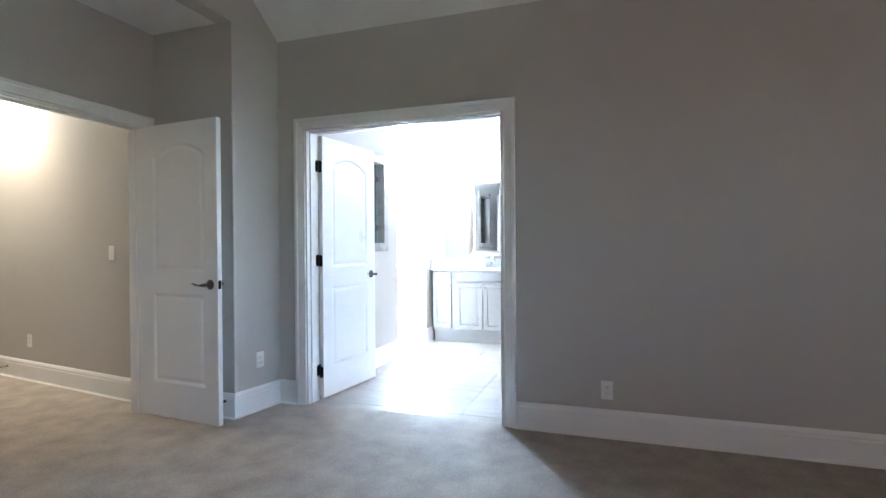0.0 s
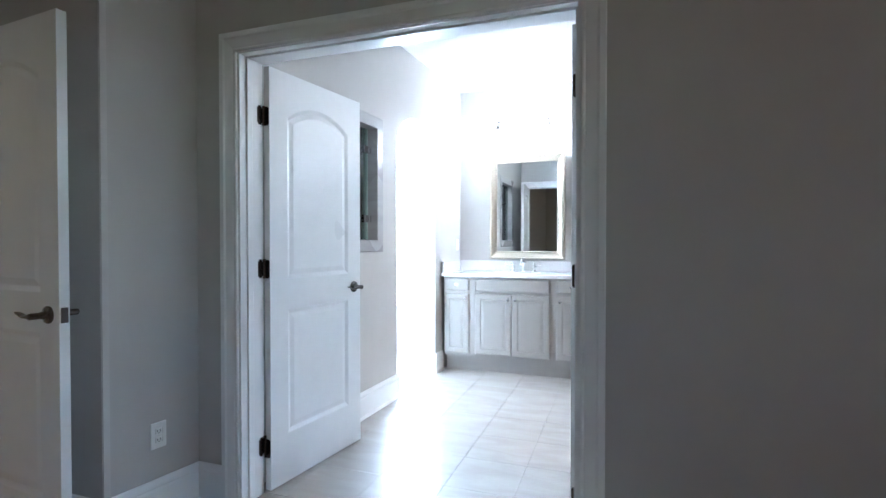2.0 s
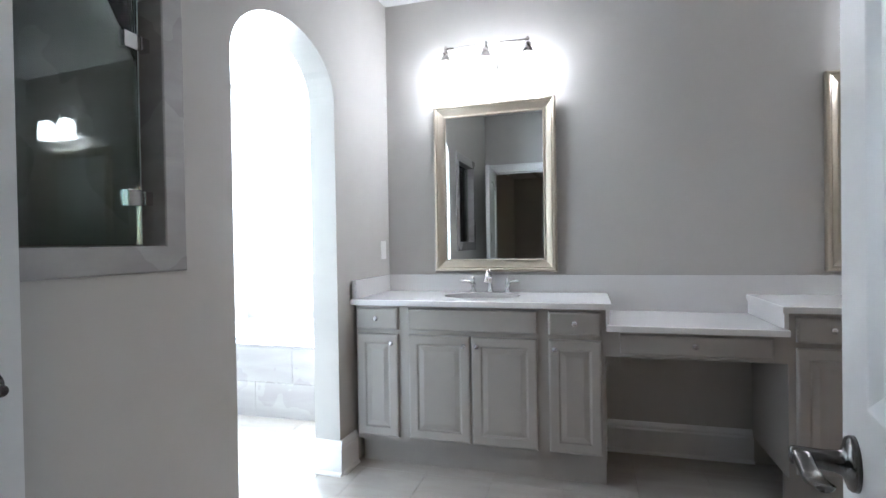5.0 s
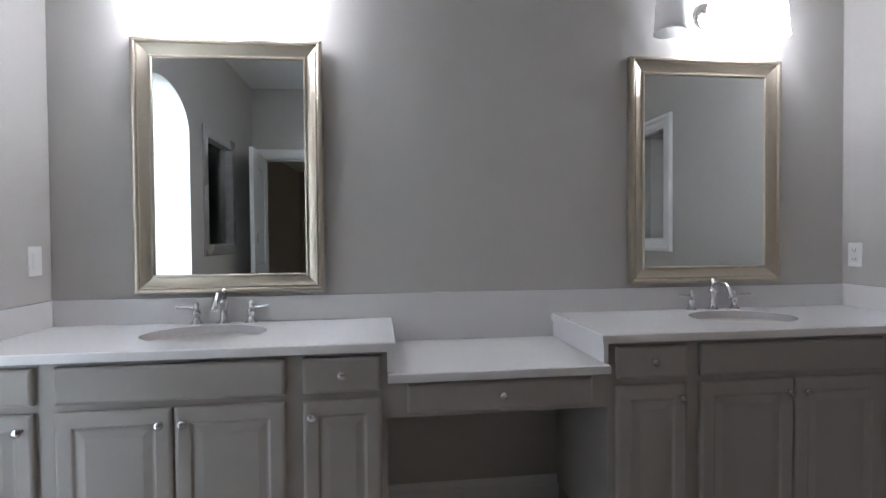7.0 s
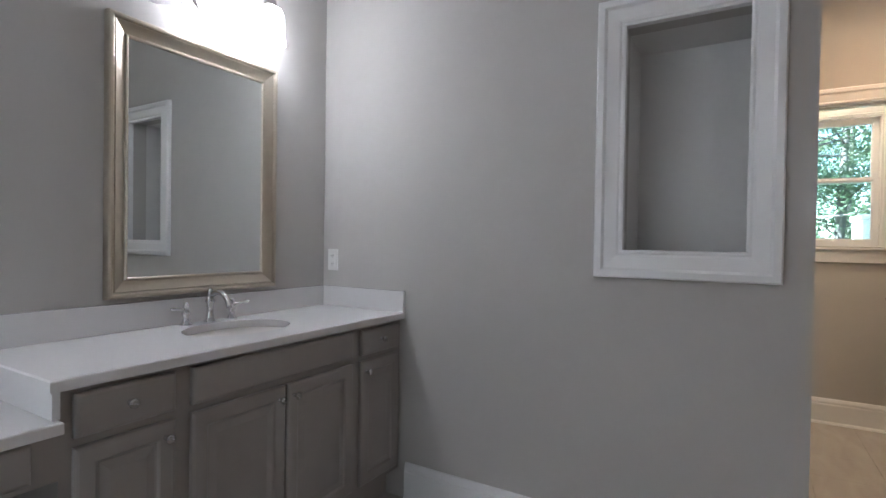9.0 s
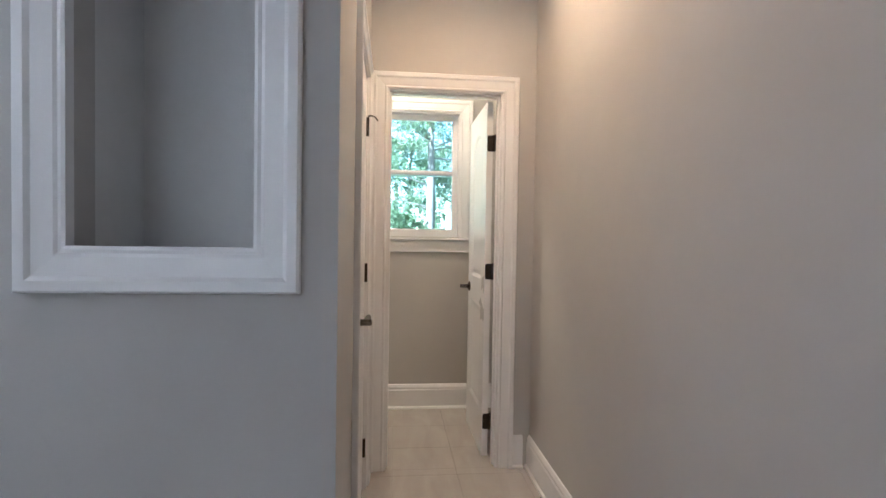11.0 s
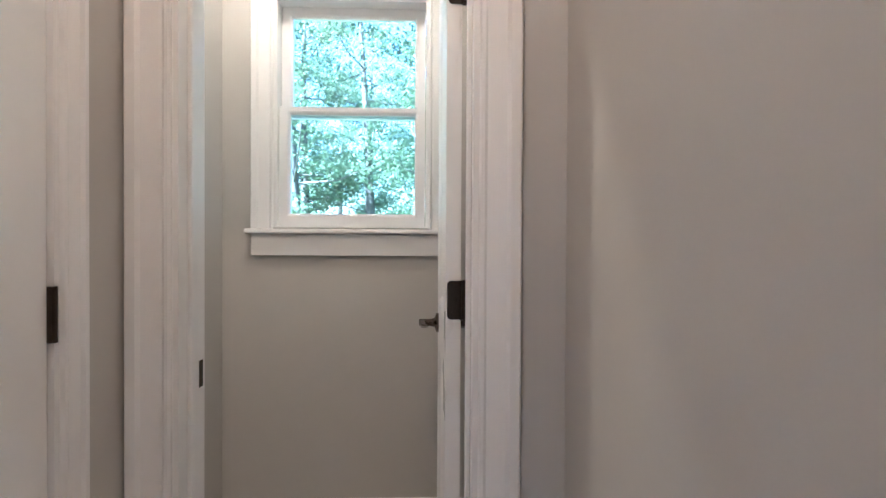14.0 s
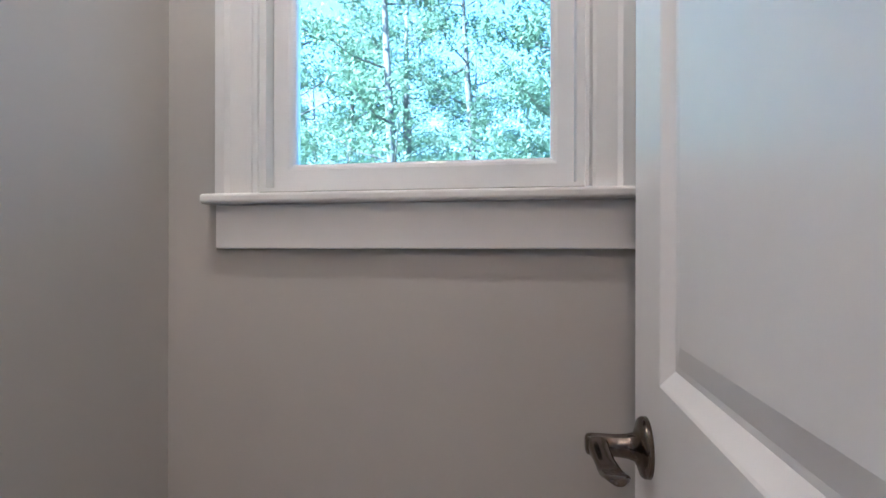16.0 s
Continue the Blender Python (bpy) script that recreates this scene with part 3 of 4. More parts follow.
# ---- door frames and doors ----
f = lining("door_frame_bath", 0.27, 1.773, 2.05, at(FACE_S, -2.06, YB), YBB - YB, -0.055, "white moulded double-door frame between bedroom and bathroom")
for z in (0.23, 1.08, 1.807):
    h = jamb_hinge("hinge", Matrix.Translation((-0.3055, YBB - 0.02, z)) @ Matrix(((0, 0, -1, 0), (1, 0, 0, 0), (0, 1, 0, 0), (0, 0, 0, 1))))
    tagged(h, "dark bronze butt hinge on the white jamb", "hinge", "bathroom door hinges")
    h = jamb_hinge("hinge", Matrix.Translation((-1.7715, YBB - 0.02, z)) @ Matrix(((0, 0, 1, 0), (1, 0, 0, 0), (0, 1, 0, 0), (0, 0, 0, 1))))
    tagged(h, "dark bronze butt hinge on the white jamb", "hinge", "bathroom door hinges")
    h = jamb_hinge("hinge", Matrix.Translation((3.365, 4.7655, z)) @ Matrix(((1, 0, 0, 0), (0, 0, 1, 0), (0, 1, 0, 0), (0, 0, 0, 1))))
    tagged(h, "dark bronze butt hinge on the white jamb", "hinge", "toilet door hinges")


def upright(x, y, z, degrees):
    """Local x along the floor at that heading, local y up."""
    a = radians(degrees)
    return basis((x, y, z), (math.cos(a), math.sin(a), 0), (math.sin(a), -math.cos(a), 0))


d = door("white two-panel door with arched top panel, standing open", 0.715, 2.03, upright(-1.772, YBB + 0.012, 0.012, 82.5), DARKMETAL, group="bathroom double doors")
door_hinges(d, -1)
d = door("white two-panel door with arched top panel, swung wide open", 0.715, 2.03, upright(-0.305, YBB + 0.010, 0.012, 78.0) @ Matrix.Translation((0, 0, -0.035)), DARKMETAL, group="bathroom double doors")
door_hinges(d, 1)

lining("door_frame_bedroom", 4.57, 5.57, 2.037, at(FACE_E, XW, -1.6), 0.12, -0.06, "white moulded frame of the bedroom's hall doorway")
d = door("white two-panel door with arched top panel, standing open", 0.728, 2.03, upright(-2.785, 3.985, 0.012, -5.0), LEVER_BRONZE)
door_hinges(d, -1)
lining("door_frame_closet", 0.417, 1.196, 2.05, at(FACE_S, 1.91, 5.47), 0.12, -0.065, "white moulded frame of the closet door", 0.5)
d = door("white two-panel closet door with bronze lever, closed", 0.735, 2.03, basis((3.084, 5.513, 0.012), (-1, 0, 0), (0, 1, 0)) @ Matrix.Translation((0, 0, -0.035)), LEVER_BRONZE, lever_z=0.945, sides=(-1,))
door_hinges(d, -1, middle=0.062)

stop = tube("hinge_pin_stop", [(3.086, 5.470, 1.858), (3.088, 5.450, 1.862), (3.101, 5.435, 1.858), (3.116, 5.425, 1.846)], [0.004, 0.0035, 0.003, 0.004], BRONZE, None, 8)
tagged(stop, "small bronze hinge-pin door stop on the upper hinge", "door stop")

lining("door_frame_toilet", 0.412, 1.048, 2.05, at(FACE_W, 3.287, 5.795), 0.12, -0.055, "white moulded door frame of the toilet room")
d = door("white two-panel door with arched top panel, standing open", 0.595, 2.03, upright(3.414, 4.781, 0.012, 0.2) @ Matrix.Translation((0, 0, -0.035)), LEVER_BRONZE)
door_hinges(d, 1)
sp = box("strike_plate", 3.345, 3.398, 5.3635, 5.3655, 0.885, 0.945, BRONZE, bevel=0.0006, seg=1)
tagged(sp, "dark bronze strike plate let into the white jamb", "strike plate")


# ---- wall openings: niche and shower window ----
def niche():
    root = tagged(new("wall_niche"), "white framed recessed wall niche with inside lightened to stand in for light", "niche", kind="structure")
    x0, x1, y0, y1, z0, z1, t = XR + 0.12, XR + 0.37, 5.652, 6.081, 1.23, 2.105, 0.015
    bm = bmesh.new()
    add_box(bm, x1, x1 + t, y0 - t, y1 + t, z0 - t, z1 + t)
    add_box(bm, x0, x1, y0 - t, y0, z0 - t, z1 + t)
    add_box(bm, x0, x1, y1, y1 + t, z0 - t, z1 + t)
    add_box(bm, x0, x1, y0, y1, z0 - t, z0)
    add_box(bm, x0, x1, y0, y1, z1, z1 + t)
    # Ceiling white instead of wall paint, making up for light missing in the recess.
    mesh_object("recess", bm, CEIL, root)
    casing("casing", -6.081 + 0.004, -5.652 - 0.004, 2.105 - 0.004, basis((XR, 0, 0), (0, -1, 0), (-1, 0, 0)), root, True, 1.23 + 0.004,
           [(-0.006, -0.02), (-0.006, 0.012), (0.002, 0.014), (0.010, 0.012), (0.018, 0.016), (0.062, 0.020), (0.072, 0.028), (0.094, 0.028), (0.100, 0.020), (0.100, 0.0)])


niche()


def shower_window():
    root = tagged(new("shower_window"), "grey tile framed opening into the shower with a hinged glass pane", "window", kind="structure")
    root.matrix_world = WEST
    bm = bmesh.new()
    y0, y1, z0, z1 = -2.33, -1.735, 1.21, 2.02
    add_frame(bm, y0, y1, z0, z1, [(-0.008, -0.148), (-0.008, 0.008), (-0.004, 0.012), (0.070, 0.012), (0.075, 0.008), (0.075, 0.0)])
    o = mesh_object("tile_frame", bm, TUBT, root)
    p = box("glass_pane", y0 + 0.012, y1 - 0.045, z0 + 0.014, z1 - 0.014, -0.060, -0.050, SHGLASS, root, 0.001, 1)
    box("pane_edge", y1 - 0.0448, y1 - 0.0415, z0 + 0.014, z1 - 0.014, -0.060, -0.050, GLASSEDGE, root, 0)
    for z in (1.37, 1.86):
        bm = bmesh.new()
        add_box(bm, y1 - 0.095, y1 - 0.040, z - 0.026, z + 0.026, -0.068, -0.042, 0.003)
        add_box(bm, y1 - 0.040, y1 - 0.009, z - 0.022, z + 0.022, -0.072, -0.038, 0.003)
        mesh_object("hinge", bm, CHROME, root)


shower_window()


# ---- bathroom: vanity ----
def add_raised_panel(bm, x0, x1, z0, z1, y, proud=0.019, raised=True):
    """Cabinet front facing -y: eased edge, and on doors a frame round a sunk flat field with a bead."""
    def ring(d, depth):
        return [bm.verts.new((x, y - depth, z)) for x, z in ((x0 + d, z0 + d), (x1 - d, z0 + d), (x1 - d, z1 - d), (x0 + d, z1 - d))]
    steps = [(0.0, 0.0), (0.0, proud - 0.006), (0.004, proud - 0.002), (0.010, proud)]
    if raised:
        steps += [(0.046, proud), (0.050, proud - 0.002), (0.054, proud - 0.006), (0.060, proud - 0.0065), (0.084, proud - 0.002)]
    rings = [ring(*s) for s in steps]
    for a, b in zip(rings, rings[1:]):
        for i in range(4):
            bm.faces.new((a[i], a[(i + 1) % 4], b[(i + 1) % 4], b[i]))
    bm.faces.new(rings[-1])
    bm.faces.new(rings[0][::-1])


def knob(x, y, z, parent):
    m = Matrix.Translation((x, y, z)) @ Matrix.Rotation(math.pi / 2, 4, "X")
    return lathe("knob", [(0.008, 0.0), (0.008, 0.002), (0.0045, 0.005), (0.0045, 0.012), (0.011, 0.017), (0.0145, 0.022), (0.0135, 0.026), (0.007, 0.029)], m, CHROME, parent, 12)


YF = 7.115
TOP = 0.912


def front(name, x0, x1, z0, z1, parent, raised, knob_at=None):
    bm = bmesh.new()
    add_raised_panel(bm, x0, x1, z0, z1, YF, raised=raised)
    o = mesh_object(name, bm, CAB, parent)
    if knob_at:
        knob(knob_at[0], YF - 0.019, knob_at[1], o)
    return o


def cabinet(x0, x1, fronts, label):
    root = tagged(new("vanity_cabinet"), label, "cabinet", "vanity cabinets")
    bm = bmesh.new()
    add_box(bm, x0, x1, YF, YV, 0.145, TOP - 0.031)
    mesh_object("body", bm, CAB, root)
    box("toe_kick", x0 + 0.002, x1 - 0.002, YF + 0.07, YF + 0.085, 0.0, 0.147, CAB, root, 0)
    for f in fronts:
        front(*f[:5], root, *f[5:])
    return root


ZD0, ZD1, ZR0, ZR1 = 0.172, 0.728, 0.752, 0.866
cabinet(XL + 0.005, -0.42, [
    ("drawer_front", -1.722, -1.483, ZR0, ZR1, False, (-1.60, 0.812)), ("cabinet_door", -1.722, -1.483, ZD0, ZD1, True, (-1.515, 0.682)),
    ("false_front", -1.423, -0.745, ZR0, ZR1, False), ("cabinet_door", -1.423, -1.088, ZD0, ZD1, True, (-1.118, 0.682)),
    ("cabinet_door", -1.080, -0.745, ZD0, ZD1, True, (-1.050, 0.682)), ("drawer_front", -0.690, -0.440, ZR0, ZR1, False, (-0.565, 0.812)),
    ("cabinet_door", -0.690, -0.440, ZD0, ZD1, True, (-0.660, 0.682))], "greige painted vanity cabinet with raised-panel doors and crystal-chrome knobs")
cabinet(0.345, XR - 0.005, [
    ("drawer_front", 0.374, 0.636, ZR0, ZR1, False, (0.505, 0.812)), ("cabinet_door", 0.374, 0.636, ZD0, ZD1, True, (0.606, 0.682)),
    ("false_front", 0.689, 1.425, ZR0, ZR1, False), ("cabinet_door", 0.689, 1.053, ZD0, ZD1, True, (1.023, 0.682)),
    ("cabinet_door", 1.061, 1.425, ZD0, ZD1, True, (1.091, 0.682)), ("drawer_front", 1.480, 1.750, ZR0, ZR1, False, (1.615, 0.812)),
    ("cabinet_door", 1.480, 1.750, ZD0, ZD1, True, (1.510, 0.682))], "greige painted vanity cabinet with raised-panel doors and crystal-chrome knobs")


def makeup_drawer():
    root = tagged(new("makeup_desk"), "greige make-up desk drawer unit between the two vanities", "desk")
    bm = bmesh.new()
    add_box(bm, -0.42, 0.345, YF, YF + 0.02, 0.655, 0.779)
    add_box(bm, -0.40, 0.325, YF + 0.02, YV - 0.02, 0.665, 0.775)
    mesh_object("body", bm, CAB, root)
    front("drawer_front", -0.355, 0.285, 0.672, 0.768, root, False, (-0.035, 0.722))


makeup_drawer()


def rounded_slab(name, x0, x1, y0, y1, z0, z1, hole, mat):
    """Stone top with an eased edge, cut by an oval hole where given as (cx, cy, rx, ry)."""
    bm = bmesh.new()
    e = 0.004
    n = 40
    out = [bm.verts.new((x, y, z1)) for x, y in ((x0 + e, y0 + e), (x1 - e, y0 + e), (x1 - e, y1), (x0 + e, y1))]
    edges = [bm.edges.new((out[i], out[(i + 1) % 4])) for i in range(4)]
    if hole:
        cx, cy, rx, ry = hole
        rim = [bm.verts.new((cx + rx * math.cos(2 * math.pi * i / n), cy + ry * math.sin(2 * math.pi * i / n), z1)) for i in range(n)]
        edges += [bm.edges.new((rim[i], rim[(i + 1) % n])) for i in range(n)]
        low = [bm.verts.new((v.co.x, v.co.y, z0)) for v in rim]
        for i in range(n):
            bm.faces.new((rim[i], rim[(i + 1) % n], low[(i + 1) % n], low[i]))
    bmesh.ops.triangle_fill(bm, edges=edges, use_beauty=True)
    mid = [bm.verts.new((x, y, z1 - e)) for x, y in ((x0, y0), (x1, y0), (x1, y1), (x0, y1))]
    bot = [bm.verts.new((x, y, z0)) for x, y in ((x0, y0), (x1, y0), (x1, y1), (x0, y1))]
    for a, b in ((out, mid), (mid, bot)):
        for i in range(4):
            bm.faces.new((a[i], a[(i + 1) % 4], b[(i + 1) % 4], b[i]))
    if not hole:
        bm.faces.new(bot)
    return mesh_object(name, bm, mat)


SINKS = ((-1.075, 7.375), (1.06, 7.375))
for (x0, x1), (cx, cy) in zip(((XL - 0.02, -0.39), (0.317, XR - 0.002)), SINKS):
    c = rounded_slab("countertop", x0, x1, 7.088, YV - 0.002, TOP - 0.030, TOP, (cx, cy, 0.215, 0.165), QUARTZ)
    tagged(c, "polished white quartz countertop with oval sink cut-out", "countertop", "vanity countertops")
c = rounded_slab("countertop", -0.418, 0.343, 7.078, YV - 0.002, 0.780, 0.810, None, QUARTZ)
tagged(c, "polished white quartz desk top, lower than the vanity tops", "countertop")
for x0, x1, y0, y1, z0 in ((XL + 0.013, -0.4175, YV - 0.021, YV - 0.001, TOP + 0.001), (-0.4175, 0.3435, YV - 0.021, YV - 0.001, 0.811), (0.3435, XR - 0.021, YV - 0.021, YV - 0.001, TOP + 0.001),
                           (XL - 0.012, XL + 0.012, 7.10, YV - 0.001, TOP + 0.001), (XR - 0.020, XR - 0.001, 7.088, YV - 0.001, TOP + 0.001)):
    b = box("backsplash", x0, x1, y0, y1, z0, 1.016, QUARTZ, None, 0.0)
    tagged(b, "white quartz backsplash strip along the wall", "backsplash", "vanity backsplashes")
for x0, x1 in ((-0.4195, -0.4015), (0.3255, 0.3435)):
    b = box("backsplash", x0, x1, 7.10, YV - 0.022, 0.811, TOP - 0.0305, QUARTZ, None, 0.001, 1)
    tagged(b, "white quartz side strip above the desk top", "backsplash", "vanity backsplashes")


def sink(cx, cy):
    root = tagged(new("sink"), "white oval undermount porcelain sink with chrome drain", "sink", "vanity sinks")
    root.matrix_world = Matrix.Translation((cx, cy, TOP - 0.031))
    bm = bmesh.new()
    n = 40
    prof = [(1.10, 0.0), (1.02, 0.0), (0.99, -0.02), (0.95, -0.06), (0.85, -0.105), (0.65, -0.130), (0.35, -0.142), (0.10, -0.145)]
    rings = [[bm.verts.new((0.215 * r * math.cos(2 * math.pi * i / n), 0.165 * r * math.sin(2 * math.pi * i / n), z)) for i in range(n)] for r, z in prof]
    for a, b in zip(rings, rings[1:]):
        for i in range(n):
            bm.faces.new((a[i], a[(i + 1) % n], b[(i + 1) % n], b[i]))
    bm.faces.new(rings[-1])
    o = mesh_object("bowl", bm, PORCELAIN, root, smooth=True)
    so = o.modifiers.new("thick", "SOLIDIFY")
    so.thickness = 0.008
    so.offset = -1
    lathe("drain", [(0.022, -0.146), (0.022, -0.142), (0.015, -0.141), (0.012, -0.146)], Matrix(), CHROME, root, 16)


def faucet(cx, cy):
    """Widespread faucet: arched spout with a fluted base and finial, two lever handles."""
    root = tagged(new("faucet"), "polished chrome widespread faucet with two lever handles", "faucet", "vanity faucets")
    root.matrix_world = Matrix.Translation((cx, cy, TOP))
    bm = bmesh.new()
    add_lathe(bm, [(0.026, 0.0), (0.026, 0.006), (0.019, 0.012), (0.015, 0.022), (0.013, 0.05), (0.014, 0.075), (0.019, 0.085), (0.019, 0.092), (0.012, 0.10), (0.010, 0.118), (0.013, 0.126), (0.009, 0.136), (0.005, 0.142)], Matrix(), 20)
    pts = [(0, 0.0, 0.100), (0, -0.02, 0.118), (0, -0.05, 0.128), (0, -0.085, 0.122), (0, -0.112, 0.100), (0, -0.122, 0.078), (0, -0.123, 0.068)]
    add_tube(bm, pts, [0.009, 0.0105, 0.011, 0.011, 0.011, 0.012, 0.0135], 14)
    mesh_object("spout", bm, CHROME, root, smooth=True)
    for s in (-1, 1):
        bm = bmesh.new()
        add_lathe(bm, [(0.025, 0.0), (0.025, 0.005), (0.018, 0.011), (0.013, 0.022), (0.012, 0.035), (0.017, 0.044), (0.017, 0.052), (0.010, 0.060), (0.009, 0.070), (0.012, 0.078), (0.007, 0.088), (0.003, 0.092)], Matrix.Translation((s * 0.105, 0, 0)), 18)
        add_tube(bm, [(s * 0.105, 0, 0.064), (s * 0.125, -0.004, 0.066), (s * 0.15, -0.010, 0.069), (s * 0.168, -0.014, 0.072), (s * 0.178, -0.016, 0.073)], [0.0055, 0.006, 0.0052, 0.0065, 0.004], 10)
        mesh_object("handle", bm, CHROME, root, smooth=True)


for cx, cy in SINKS:
    sink(cx, cy)
    faucet(cx + 0.01, 7.572)


def mirror(cx, turn=0.0, w=0.748, z0=1.035, z1=2.062):
    root = tagged(new("wall_mirror"), "tall mirror in a stepped champagne-silver frame above the sink", "mirror", "vanity mirrors")
    root.matrix_world = basis((cx, YV - 0.003 - abs(math.sin(radians(turn))) * w / 2, 0), (1, 0, 0), (0, -1, 0)) @ Matrix.Rotation(radians(turn), 4, "Y")
    k = 0.87
    b = 0.088 * k
    prof = [(u * k, h) for u, h in ((0.0, 0.004), (0.0, 0.013), (0.003, 0.017), (0.009, 0.018), (0.012, 0.015), (0.014, 0.011), (0.020, 0.012), (0.032, 0.016), (0.044, 0.021),
                                    (0.054, 0.026), (0.058, 0.028), (0.060, 0.024), (0.063, 0.024), (0.066, 0.031), (0.071, 0.034), (0.080, 0.034), (0.085, 0.031), (0.088, 0.022), (0.088, 0.0), (0.0, 0.0))]
    bm = bmesh.new()
    add_frame(bm, -w / 2 + b, w / 2 - b, z0 + b, z1 - b, prof)
    mesh_object("frame", bm, CHAMP, root)
    bm = bmesh.new()
    add_box(bm, -w / 2 + b - 0.004, w / 2 - b + 0.004, z0 + b - 0.004, z1 - b + 0.004, 0.006, 0.010)
    mesh_object("mirror_glass", bm, MIRROR, root)
    return root


mirror(-1.04, -1.95)
mirror(1.06)


def vanity_light(cx, z, dead):
    """Bath bar lamp: round plate, curved arm, cross bar and three bell shades hanging from it; dead: shades whose bulbs are out."""
    root = tagged(new("vanity_lamp"), "three-shade brushed nickel vanity lamp with opal glass bells", "lamp", "vanity lamps")
    root.matrix_world = Matrix.Translation((cx, YV, z))
    lathe("back_plate", [(0.062, 0.0), (0.062, 0.006), (0.052, 0.014), (0.030, 0.020), (0.012, 0.024)], Matrix.Translation((0, 0, -0.045)) @ Matrix.Rotation(math.pi / 2, 4, "X"), NICKEL, root)
    tube("arm", [(0, -0.015, -0.045), (0, -0.045, -0.045), (0, -0.075, -0.02), (0, -0.100, 0.025), (0, -0.115, 0.070)], 0.010, NICKEL, root)
    tube("bar", [(-0.250, -0.115, 0.074), (0.250, -0.115, 0.074)], 0.0065, NICKEL, root)
    for i, x in enumerate((-0.245, 0.0, 0.245)):
        lathe("socket_cup", [(0.004, 0.092), (0.010, 0.086), (0.012, 0.078), (0.010, 0.066), (0.008, 0.060), (0.018, 0.052), (0.018, 0.042), (0.012, 0.036), (0.026, 0.022), (0.030, 0.0), (0.028, -0.006)], Matrix.Translation((x, -0.115, 0)), NICKEL, root, 18)
        lathe("shade", [(0.026, 0.0), (0.050, -0.014), (0.060, -0.040), (0.062, -0.10), (0.066, -0.150), (0.070, -0.165), (0.066, -0.165), (0.056, -0.10), (0.050, -0.04)], Matrix.Translation((x, -0.115, -0.004)), SHADE_OFF if i in dead else SHADE_ON, root)
    return root


vanity_light(-1.06, 2.305, ())
vanity_light(1.07, 2.305, (0,))

plate("wall_switch", WEST @ Matrix.Translation((-0.094, 1.175, 0)), "white rocker switch plate beside the vanity")
plate("wall_outlet", basis((XR, 7.56, 1.156), (0, -1, 0), (-1, 0, 0)), "white outlet plate beside the vanity", True)
plate("wall_outlet", basis((0.351, YB, 0.297), (1, 0, 0), (0, -1, 0)), "white wall outlet above the bedroom skirting")
plate("wall_outlet", JOG_SIDE @ Matrix.Translation((0.225, 0.369, 0)), "white wall outlet above the bedroom skirting")
plate("wall_switch", HALL @ Matrix.Translation((3.966, 1.15, 0)), "white rocker switch plate on the hall wall")
plate("wall_outlet", HALL @ Matrix.Translation((2.738, 0.36, 0)), "white wall outlet above the hall skirting")



def door_stop(m, label):
    """Spring door stop screwed to the skirting: base, coiled spring and rubber tip, along local z."""
    root = tagged(new("door_stop"), label, "door stop", "skirting door stops")
    root.matrix_world = m
    lathe("base", [(0.010, 0.0), (0.010, 0.004), (0.006, 0.008), (0.005, 0.012)], Matrix(), BRONZE, root, 12)
    turns = [(0.0055 * math.cos(k * math.pi / 4), 0.0055 * math.sin(k * math.pi / 4), 0.010 + 0.0008 * k) for k in range(64)]
    tube("spring", turns, 0.0016, BRONZE, root, 5)
    lathe("tip", [(0.005, 0.058), (0.008, 0.062), (0.008, 0.072), (0.005, 0.075)], Matrix(), SLOT, root, 12)


door_stop(HALL @ Matrix.Translation((2.379, 0.10, 0.016)), "dark spring door stop on the white hall skirting")
door_stop(basis((-2.155, 4.046, 0.125), (1, 0, 0), (0, -1, 0)), "dark spring door stop on the white bedroom skirting")


